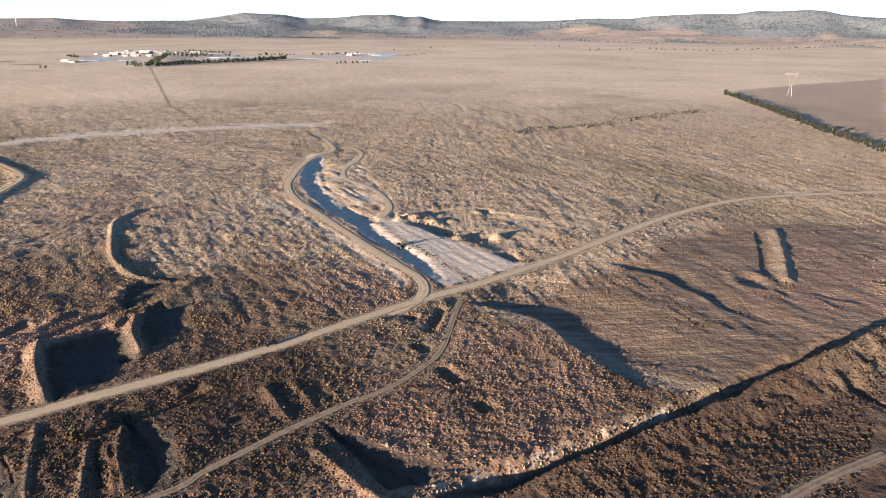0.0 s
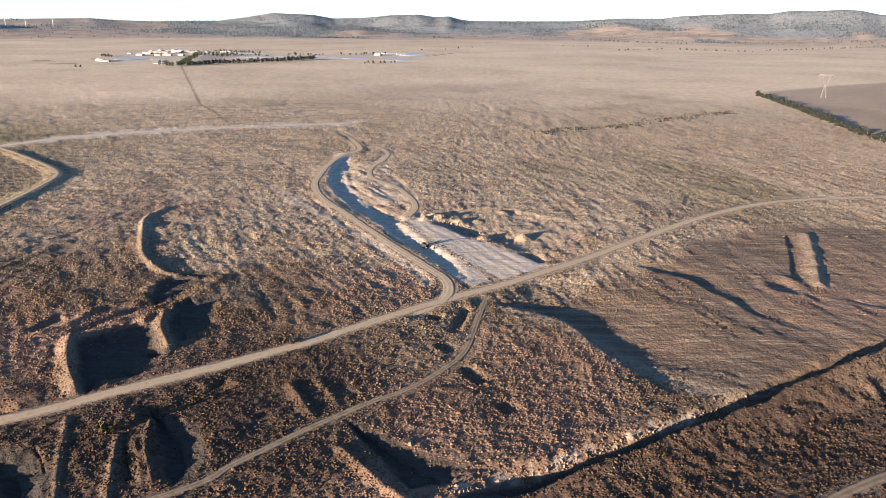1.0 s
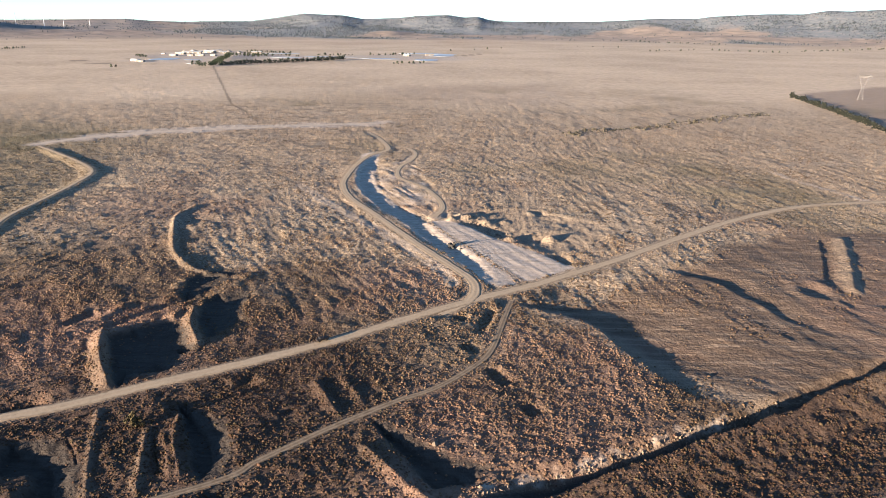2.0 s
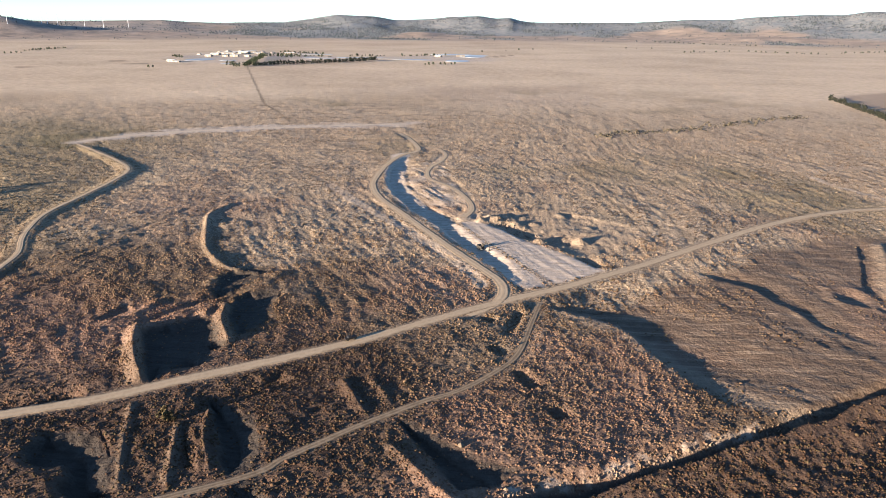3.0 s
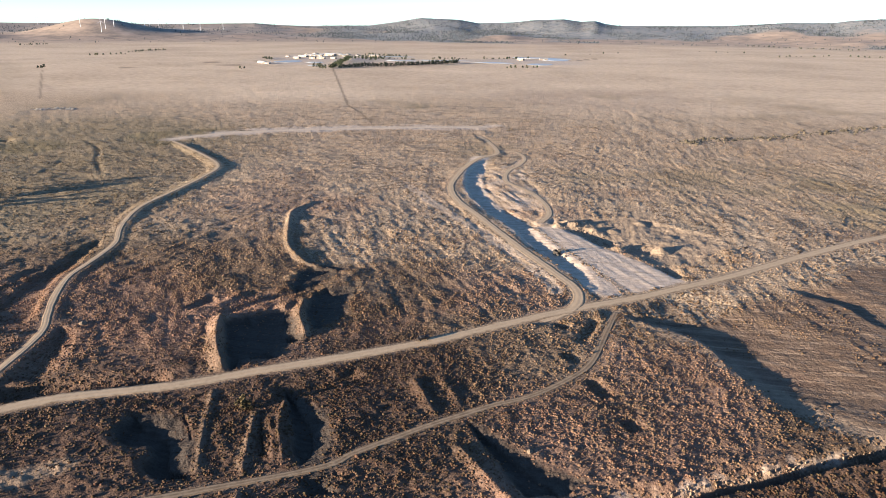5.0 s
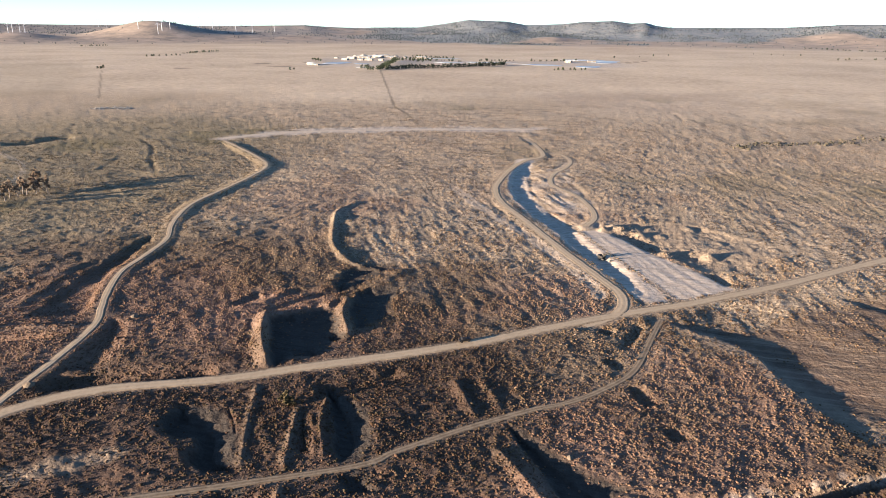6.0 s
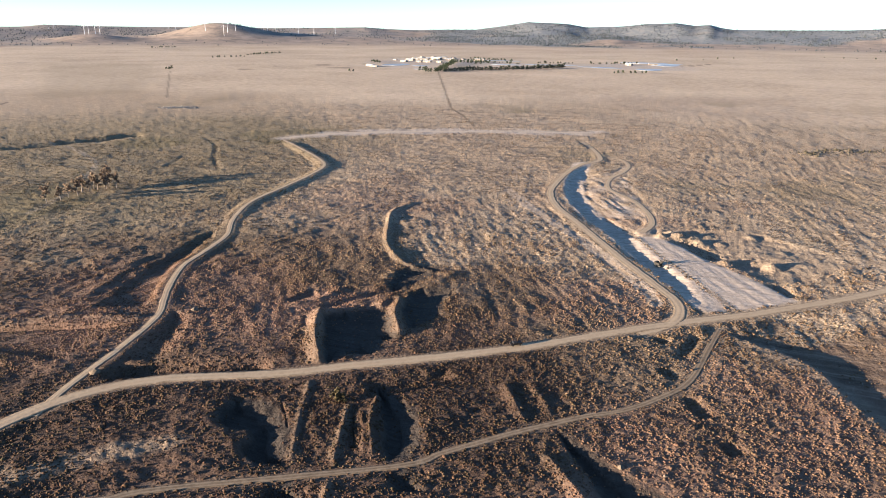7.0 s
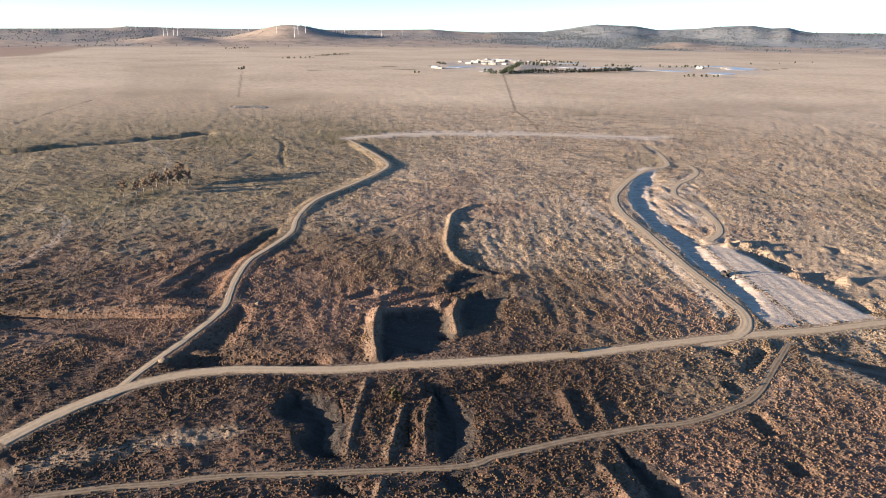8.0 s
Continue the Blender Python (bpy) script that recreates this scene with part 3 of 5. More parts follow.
    worn = ramp(n, l, streak, [(0.36, (0.05, 0.031, 0.02)), (0.5, (0.14, 0.09, 0.057)), (0.64, (0.33, 0.24, 0.165))])
    half_short = n.new("ShaderNodeMath")
    half_short.operation = "MULTIPLY"
    l.new(attribute(n, "short"), half_short.inputs[0])
    half_short.inputs[1].default_value = 0.62
    col = blend(n, l, half_short.outputs[0], col, worn)
    col = blend(n, l, attribute(n, "red"), col, blend(n, l, fine, (0.12, 0.062, 0.041), (0.33, 0.19, 0.13)))
    col = blend(n, l, attribute(n, "green"), col, blend(n, l, clumpy, (0.08, 0.062, 0.03), (0.24, 0.185, 0.095)))
    soil = ramp(n, l, noise_node(n, l, 0.6, 6, pos, 0.75), [(0.3, (0.19, 0.135, 0.09)), (0.7, (0.34, 0.25, 0.17))])
    col = blend(n, l, attribute(n, "bare"), col, soil)
    # near-black pit and trench floors: dark mud with their shade put into the colour
    col = blend(n, l, attribute(n, "mud_shade"), col, blend(n, l, fine, (0.006, 0.0055, 0.006), (0.02, 0.015, 0.013)))
    clay = ramp(n, l, noise_node(n, l, 0.35, 7, pos, 0.75), [(0.3, (0.40, 0.31, 0.235)), (0.5, (0.53, 0.42, 0.33)), (0.7, (0.66, 0.55, 0.45))])
    tyre = n.new("ShaderNodeMapping")
    tyre.inputs["Scale"].default_value, tyre.inputs["Rotation"].default_value = (0.03, 1.1, 1.0), (0, 0, radians(59))
    l.new(pos, tyre.inputs["Vector"])
    marks = noise_node(n, l, 1.0, 5, tyre.outputs[0], 0.7)
    clay = blend(n, l, ramp(n, l, marks, [(0.40, (0.55, 0.55, 0.55)), (0.52, (0, 0, 0))]), clay, (0.22, 0.165, 0.125))
    col = blend(n, l, attribute(n, "pale"), col, clay)
    col = blend(n, l, attribute(n, "hill"), col, ramp(n, l, noise_node(n, l, 0.012, 6, pos, 0.7), [(0.38, (0.16, 0.135, 0.12)), (0.5, (0.28, 0.215, 0.175)), (0.64, (0.40, 0.305, 0.24))]))
    # woods of the far range, with haze put into their pale blue-grey
    trees = ramp(n, l, noise_node(n, l, 0.035, 6, pos, 0.75), [(0.36, (0.14, 0.155, 0.165)), (0.52, (0.21, 0.217, 0.22)), (0.66, (0.33, 0.285, 0.25))])
    col = blend(n, l, attribute(n, "wood"), col, trees)
    l.new(col, bsdf.inputs["Base Color"])
    both = n.new("ShaderNodeMath")
    both.operation = "MULTIPLY_ADD"
    l.new(clumpy, both.inputs[0])
    both.inputs[1].default_value = 1.8
    l.new(fine, both.inputs[2])
    heaped = n.new("ShaderNodeMath")
    heaped.operation = "MULTIPLY_ADD"
    l.new(gap, heaped.inputs[0])
    heaped.inputs[1].default_value = -0.7
    l.new(both.outputs[0], heaped.inputs[2])
    relief = bump(n, l, bsdf, heaped.outputs[0], 0.85, 0.5)
    scraped = n.new("ShaderNodeMath")
    scraped.operation = "MULTIPLY_ADD"
    l.new(attribute(n, "pale"), scraped.inputs[0])
    scraped.inputs[1].default_value, scraped.inputs[2].default_value = -0.6, 0.8
    l.new(scraped.outputs[0], relief.inputs["Strength"])
    return m


def road_material(name, dark, stain=((0.05, 0.035, 0.025), (0.17, 0.12, 0.08))):
    m, n, l, bsdf = material(name)
    pos = n.new("ShaderNodeNewGeometry").outputs["Position"]
    a = noise_node(n, l, 0.8, 6, pos, 0.7)
    b = noise_node(n, l, 0.05, 3, pos)
    col = ramp(n, l, a, [(0.3, (0.37, 0.265, 0.168)), (0.7, (0.55, 0.41, 0.27))])
    col = blend(n, l, b, col, (0.46, 0.335, 0.215))
    ruts = attribute(n, "rut")
    col = blend(n, l, ruts, col, (0.50, 0.38, 0.255))
    verge = n.new("ShaderNodeMath")
    verge.operation = "MULTIPLY_ADD"
    l.new(noise_node(n, l, 0.45, 5, pos, 0.75), verge.inputs[0])
    verge.inputs[1].default_value = 2.4
    edge = n.new("ShaderNodeMath")
    edge.operation = "SUBTRACT"
    l.new(attribute(n, "edge"), edge.inputs[0])
    edge.inputs[1].default_value = 1.5
    l.new(edge.outputs[0], verge.inputs[2])
    verge.use_clamp = True
    col = blend(n, l, verge.outputs[0], col, blend(n, l, a, (0.07, 0.047, 0.029), (0.24, 0.165, 0.10)))
    col = blend(n, l, dark, col, blend(n, l, a, *stain))
    l.new(col, bsdf.inputs["Base Color"])
    bump(n, l, bsdf, a, 0.5, 0.1)
    return m


GROUND, GRAVEL, WORN = ground_material(), road_material("graded_gravel", 0.0), road_material("worn_earth", 0.5)
FAINT = road_material("faint_wheel_track", 0.55)
PALE = road_material("scraped_pale_clay", 0.7, ((0.46, 0.36, 0.27), (0.66, 0.54, 0.42)))


def mesh_object(name, verts, faces, mat, smooth=True, attributes=()):
    me = bpy.data.meshes.new(name)
    verts = np.asarray(verts, np.float32)
    faces = np.asarray(faces, np.int32)
    k = faces.shape[1]
    me.vertices.add(len(verts))
    me.vertices.foreach_set("co", verts.ravel())
    me.loops.add(faces.size)
    me.loops.foreach_set("vertex_index", faces.ravel())
    me.polygons.add(len(faces))
    me.polygons.foreach_set("loop_start", np.arange(0, faces.size, k, dtype=np.int32))
    me.polygons.foreach_set("use_smooth", np.full(len(faces), smooth))
    me.update(calc_edges=True)
    me.materials.append(mat)
    for label, values in attributes:
        at = me.attributes.new(label, "FLOAT", "POINT")
        at.data.foreach_set("value", np.asarray(values, np.float32))
    return new(name, me)


# ---- the ground: one sheet, finer where the land is near ----
def ground_sheet():
    bearings = np.concatenate([np.arange(-40, 68, 0.115), np.arange(68, 320, 4.0)])
    radii = [0.0]
    r = 2.0
    while r < 4950:
        radii.append(r)
        r *= 1.07 if r < 85 else 1.0052 if r < 600 else 1.01 if r < 1500 else 1.022
    radii = np.array(radii)
    a, rr = np.meshgrid(np.radians(bearings), radii)
    x, y = -np.sin(a) * rr, np.cos(a) * rr
    z = height(x.ravel(), y.ravel())
    nx, ny = len(bearings), len(radii)
    i = np.arange(ny - 1)[:, None] * nx + np.arange(nx)[None, :]
    j = np.arange(ny - 1)[:, None] * nx + (np.arange(nx)[None, :] + 1) % nx
    faces = np.stack([i, j, j + nx, i + nx], -1).reshape(-1, 4)
    xs, ys = x.ravel(), y.ravel()
    r = rr.ravel()
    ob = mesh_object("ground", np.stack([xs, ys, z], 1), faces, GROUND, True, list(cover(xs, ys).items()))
    return tagged(ob, "dry brown winter grassland with ridges, pits and wooded hills", "ground", kind="structure")


def bearing_of(x, y):
    return np.degrees(np.arctan2(-x, y))


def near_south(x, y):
    """The darker heath on the near side of the trench."""
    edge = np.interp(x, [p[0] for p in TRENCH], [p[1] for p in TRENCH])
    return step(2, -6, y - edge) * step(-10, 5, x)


def cover(x, y):
    """What grows or lies on the ground, and where its colour is darkened, as shares of 0 to 1."""
    r = np.hypot(x, y)
    bare = np.zeros(x.shape)
    for d, s, al, half, lift in road_masks(x, y):
        bare = np.maximum(bare, (0.25 if half < 1.8 else 0.45) * (1 - step(half, half + 1.6, d + 1.2 * rough(x, y, 4, 60, 3))))
    for line, half, k in ((BACK_TRACK, 3.2, 0.85), (WEST_BANK, 3.0, 0.2), (SCARP_FLOOR, 5.0, 0.6), (BERM_A, 4.5, 0.2), (BERM_B, 3.5, 0.2),
                          (BERM_C, 3.0, 0.3), (BERM_D, 2.6, 0.3), (LOW_A, 1.5, 0.2), (LOW_B, 1.5, 0.2), (STOCK, 4.5, 0.6)):
        d, s, al, lee = near_line(x, y, smooth_line(line, 4.0), half + 10)
        bare = np.maximum(bare, k * (1 - step(half * 0.6, half * 1.3, d + 1.6 * rough(x, y, 5, 61, 3))))
    wedge, upper = inside(x, y, WEDGE, 2.5, 1.2), inside(x, y, UPPER_BARE, 5, 4.0)
    d, s, al, lee = near_line(x, y, smooth_line(CHANNEL, 4.0), 20)
    pale = np.maximum(np.maximum(wedge, upper * np.clip(0.4 + 0.7 * rough(x, y, 9, 62, 3), 0, 0.9)), 0.0 * d)
    pale = pale * (1 - 0.6 * (1 - step(7.5, 9.5, d)) * step(3.5, 5.5, d))
    pale = np.maximum(pale, 1.0 * (1 - step(5.0, 9.0, d + 1.5 * rough(x, y, 6, 27, 3))))
    for k, (cx, cy) in enumerate(SPOIL):
        d = np.hypot(x - cx, y - cy)
        pale = np.maximum(pale, 0.1 * (1 - step(3, 6, d)))
        bare = np.maximum(bare, 0.7 * (1 - step(8, 22, d + 6 * rough(x, y, 12, 66, 3))))
    bare = np.maximum(bare, 0.75 * inside(x, y, DIGS, 8, 5.0))
    short = inside(x, y, FLAT, 10, 6.0, 14)
    west = step(8, 25, np.degrees(np.arctan2(-x, y)))
    heath = step(300, 170, r - 60 * west - 60 * step(20, 27, bearing_of(x, y)) + 60 * rough(x, y, 60, 65, 3))
    # darker near and west heath; shade there is put into the colour as well
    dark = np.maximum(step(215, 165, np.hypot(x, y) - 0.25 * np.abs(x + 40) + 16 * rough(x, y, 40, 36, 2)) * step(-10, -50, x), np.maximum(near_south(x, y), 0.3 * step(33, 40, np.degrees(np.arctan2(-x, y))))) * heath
    # floors of trench and pits, where mud and painted-in shade go
    mud_shade = 1 - step(1.5, 3.2, near_line(x, y, TRENCH, 8)[0])
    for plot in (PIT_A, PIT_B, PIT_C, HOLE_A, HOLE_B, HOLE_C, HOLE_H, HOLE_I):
        mud_shade = np.maximum(mud_shade, 0.95 * inside(x, y, plot, 3, 1.6))
    paddock = step(1080, 760, r - 200 * step(26, 36, bearing_of(x, y)) + 180 * rough(x, y, 190, 69, 3))
    red = np.clip(rough(x, y, 55, 63, 3) * 1.3 - 0.25 + 0.6 * step(16, 32, np.degrees(np.arctan2(-x, y))), 0, 0.8) * step(600, 200, r) + 0.25 * np.clip(rough(x, y, 500, 67, 2), 0, 1) * step(900, 2000, r)
    bearing = np.degrees(np.arctan2(-x, y))
    green = np.clip(rough(x, y, 90, 68, 3) * 1.4 - 0.35, 0, 0.7) - 0.4 * step(330, 250, r) + 0.7 * step(27, 42, bearing + 9 * rough(x, y, 200, 52, 2)) * step(300, 420, r) * step(1000, 700, r)
    green = np.clip(green, 0, 1) * (1 - 0.85 * step(800, 1150, r))
    bald = np.exp(-(((x + 2500) / 420) ** 2 + ((y - 3090) / 420) ** 2)) + 0.3 * step(20, 26, bearing) * step(4300, 4150, r)
    # troughs of the rip lines are darkened, their shade put into the colour
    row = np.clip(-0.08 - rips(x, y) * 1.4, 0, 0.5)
    d, s, al, lee = near_line(x, y, FAR_DITCH, 12)
    row = np.maximum(row, 0.65 * (1 - step(0.8, 2.6, d + rough(x, y, 12, 58, 2))))
    # creek and gully beds: dark scrub, with the shade of the banks painted in
    for line, w in ((CREEK, 5.0), (GULLY_A, 1.6), (GULLY_B, 1.6), (GULLY_C, 1.8)):
        d, s, al, lee = near_line(x, y, smooth_line(line, 5.0), 20)
        row = np.maximum(row, 0.85 * (1 - step(w * 0.5, w * 1.2, d + 0.5 * w * rough(x, y, 10, 37, 3))) * np.clip(0.75 + rough(x, y, 22, 29, 2), 0, 1))
    d, s, al, lee = near_line(x, y, FENCE_LINE, 12)
    row = np.maximum(row, 0.5 * (1 - step(0.6, 2.0, d)))
    bare = np.maximum(bare, 0.6 * (1 - step(1.5, 5.0, near_line(x, y, smooth_line(BARE_STRIP, 4.0), 12)[0] + 2.5 * rough(x, y, 6, 35, 3))))
    for line, off, wide, wob, k in ((BACK_TRACK, 1.6, 2.6, 1.2, 0.5), (LOOP_TRACK, 1.3, 1.2, 0.3, 0.5), (GUM_TRACK, 1.2, 1.2, 0.3, 0.4), (SPUR_TRACK, 1.2, 1.8, 0.4, 0.6)):
        d = np.abs(near_line(x, y, smooth_line(line, 5.0), 16)[0] - off)
        pale = np.maximum(pale, k * (1 - step(wide * 0.3, wide, d + wob * rough(x, y, 6, 34, 3))))
    d, s, al, lee = near_line(x, y, TRENCH, 14)
    pale = np.maximum(pale, np.where(s > 0, step(2.6, 3.6, d) * step(7.0, 4.5, d + 2.0 * rough(x, y, 3, 26, 2)) * step(0.62, 0.5, al) * np.clip(0.25 + 0.8 * rough(x, y, 4, 25, 2), 0, 1), 0))
    d, s, al, lee = near_line(x, y, TOP_STRIP, 60)
    strip = 0.9 * np.clip(1.1 - step(7, 20, d + 12 * rough(x / 4, y, 14, 53, 2)), 0, 1)
    pale = np.maximum(pale, strip)
    red = np.maximum(red, 0.7 * inside(x, y, RED_FIELD, 60)) * (1 - 0.8 * dark)
    fallow = np.maximum(0.8 * inside(x, y, FALLOW, 20, 6, 30), 0.35 * inside(x, y, MAUVE_FIELD, 120, 30, 90))
    green = np.maximum(green, 0.22 * inside(x, y, OLIVE_FIELD, 60, 20, 80))
    for line in HEDGES:
        row = np.maximum(row, 0.7 * (1 - step(3.0, 8.0, near_line(x, y, line, 30)[0] + 5 * rough(x, y, 30, 23, 2))))
    wood = step(-0.05, 0.2, rough(x, y, 430, 64, 4) + 0.75 * step(3500, 4300, r) - 0.28 - 0.55 * bald) * step(3100, 3400, r)
    wood = np.maximum(wood * (1 - 0.6 * step(20, 26, bearing)), step(4150, 4350, r) * step(24, 16, bearing))
    dug = np.zeros(x.shape)
    for cx, cy, rx, ry in ((-740, 1760, 190, 190), (-480, 1720, 210, 90), (-250, 1790, 220, 130), (-700, 1520, 150, 45)):
        dug = np.maximum(dug, 1 - step(0.7, 1.1, np.hypot((x - cx) / rx, (y - cy) / ry) + 0.25 * rough(x, y, 90, 59, 3)))
    pale = np.maximum(pale, dug * np.clip(0.75 + 0.8 * rough(x / 3, y, 40, 24, 2), 0, 1))
    return {"bare": bare, "pale": pale, "mud_shade": mud_shade, "short": short, "heath": heath, "dark": dark, "paddock": 0.85 * paddock, "row": row, "fallow": fallow, "red": red, "green": green, "wood": wood, "hill": 0.8 * step(3000, 3500, r)}


def road(name, line, half, up):
    p = np.array(line)
    w = np.gradient(p, axis=0)
    w /= np.hypot(*w.T)[:, None]
    side = np.stack([-w[:, 1], w[:, 0]], 1)
    along = np.concatenate([[0], np.cumsum(np.hypot(*(p[1:] - p[:-1]).T))])
    share = along / along[-1]
    lift = lifted(share, up)
    offs = np.array([-1.0, -0.86, -0.62, -0.45, -0.25, 0.0, 0.25, 0.45, 0.62, 0.86, 1.0])
    drop = np.array([-0.14, -0.01, 0.0, -0.025, 0.0, 0.02, 0.0, -0.025, 0.0, -0.01, -0.14])
    rut = np.array([0, 0, 0.4, 1, 0.4, 0, 0.4, 1, 0.4, 0, 0])
    base = swell(p[:, 0], p[:, 1]) + lift
    brim = np.array([1.0, 0.85, 0.45, 0.1, 0.1, 0.3, 0.1, 0.1, 0.45, 0.85, 1.0])
    if name in ("lower_track", "corner_track"):
        brim = np.array([1.2, 1.1, 0.8, 0.25, 0.6, 0.95, 0.6, 0.25, 0.8, 1.1, 1.2])
    verts, ruts, edges = [], [], []
    for k, o in enumerate(offs):
        edges.append(np.full(len(p), brim[k]))
        wob = half * (1 + 0.20 * rough(p[:, 0] + 50 * (o > 0), p[:, 1], 6, 70, 3)) * o
        q = p + side * wob[:, None]
        verts.append(np.column_stack([q, base + drop[k] + 0.03 * rough(q[:, 0], q[:, 1], 3, 71, 2)]))
        ruts.append(np.full(len(p), rut[k]) * (0.35 + 0.45 * rough(q[:, 0], q[:, 1], 20, 72, 2)))
    m, c = len(p), len(offs)
    verts = np.stack(verts, 1).reshape(-1, 3)
    ruts, edges = np.stack(ruts, 1).ravel(), np.stack(edges, 1).ravel()
    i = np.arange(m - 1)[:, None] * c + np.arange(c - 1)[None, :]
    faces = np.stack([i, i + c, i + c + 1, i + 1], -1).reshape(-1, 4)[:, ::-1]
    ob = mesh_object(name, verts, faces, WORN if name == "lower_track" else FAINT if name == "corner_track" else PALE if name in ("top_strip_road", "far_road") else GRAVEL, True, (("rut", ruts), ("edge", edges)))
    return ob


ground_sheet()
for name, line, half, up in ROADS:
    tagged(road(name, line, half, up), "pale graded dirt road with wheel ruts", "dirt road", kind="structure")


# ---- tussocks ----
def tussock_material():
    m, n, l, bsdf = material("dry_tussock")
    tone = attribute(n, "tone")
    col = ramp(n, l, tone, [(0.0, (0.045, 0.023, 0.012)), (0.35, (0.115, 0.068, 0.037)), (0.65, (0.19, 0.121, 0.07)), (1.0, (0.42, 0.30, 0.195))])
    col = blend(n, l, attribute(n, "red"), col, (0.225, 0.122, 0.082))
    col = blend(n, l, attribute(n, "green"), col, (0.095, 0.082, 0.04))
    l.new(col, bsdf.inputs["Base Color"])
    return m


def tussocks(name, x, y, size, label, blades=3, sides=5, squat=0.75):
    """Domed tufts of matted grass, uneven and leaning, the nearer ones with a few splayed blades; one sheet of stuff."""
    n = len(x)
    rng = np.random.default_rng(5)
    z = height(x, y)
    tall = size * squat * rng.uniform(0.6, 1.15, n)
    ang = np.arange(sides) / sides * 2 * np.pi + rng.uniform(0, 6.28, (n, 1))
    lean = size[:, None] * rng.uniform(-0.3, 0.3, (n, 2))
    verts, f = [], []
    rings = ((1.0, -0.12), (0.78, 0.62)) if blades else ((1.0, -0.12),)
    for k, (wide, up) in enumerate(rings):
        r = size[:, None] * wide * rng.uniform(0.7, 1.2, (n, sides))
        zz = z[:, None] + np.where(up < 0, up, up * tall[:, None] * rng.uniform(0.75, 1.2, (n, sides)))
        verts.append(np.stack([x[:, None] + k * 0.5 * lean[:, :1] + r * np.cos(ang), y[:, None] + k * 0.5 * lean[:, 1:] + r * np.sin(ang), zz], -1))
    verts.append(np.stack([x + lean[:, 0], y + lean[:, 1], z + tall], -1)[:, None, :])
    top = sides * len(rings)
    for k in range(sides):
        j = (k + 1) % sides
        if blades:
            f += [(k, j, sides + j), (k, sides + j, sides + k)]
        f.append((top - sides + k, top - sides + j, top))
    if blades:
        a = rng.uniform(0, 6.28, (n, blades))
        out = size[:, None] * rng.uniform(0.6, 1.25, (n, blades))
        up = tall[:, None] * rng.uniform(0.7, 1.15, (n, blades))
        wide = size[:, None] * rng.uniform(0.18, 0.34, (n, blades))
        cx, cy = x[:, None] + 0.45 * out * np.cos(a), y[:, None] + 0.45 * out * np.sin(a)
        zb = np.repeat(z[:, None], blades, 1)
        left = np.stack([cx - wide * np.sin(a), cy + wide * np.cos(a), zb], -1)
        right = np.stack([cx + wide * np.sin(a), cy - wide * np.cos(a), zb], -1)
        tip = np.stack([x[:, None] + out * np.cos(a), y[:, None] + out * np.sin(a), zb + up], -1)
        verts.append(np.stack([left, right, tip], 2).reshape(n, blades * 3, 3))
        f += [(top + 1 + 3 * k, top + 2 + 3 * k, top + 3 + 3 * k) for k in range(blades)]
    verts = np.concatenate(verts, 1)
    each = verts.shape[1]
    faces = (np.arange(n)[:, None, None] * each + np.array(f)[None]).reshape(-1, 3)
    c = cover(x, y)
    # tone is lifted with distance from the eye, brightness put into the colour
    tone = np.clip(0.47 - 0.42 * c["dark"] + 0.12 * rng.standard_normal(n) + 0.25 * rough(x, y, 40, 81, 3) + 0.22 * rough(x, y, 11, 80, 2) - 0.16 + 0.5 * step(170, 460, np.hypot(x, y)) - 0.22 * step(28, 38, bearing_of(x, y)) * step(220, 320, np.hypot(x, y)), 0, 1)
    red = np.clip(c["red"] * 0.8 + 0.15 * rng.standard_normal(n), 0, 0.8)
    green = np.clip(c["green"] * 0.5 + 0.1 + 0.15 * rng.standard_normal(n), 0, 0.7)
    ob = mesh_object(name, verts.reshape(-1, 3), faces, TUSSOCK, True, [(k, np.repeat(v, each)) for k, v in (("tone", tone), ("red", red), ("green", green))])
    return tagged(ob, label, "grass tussocks", kind="stuff")


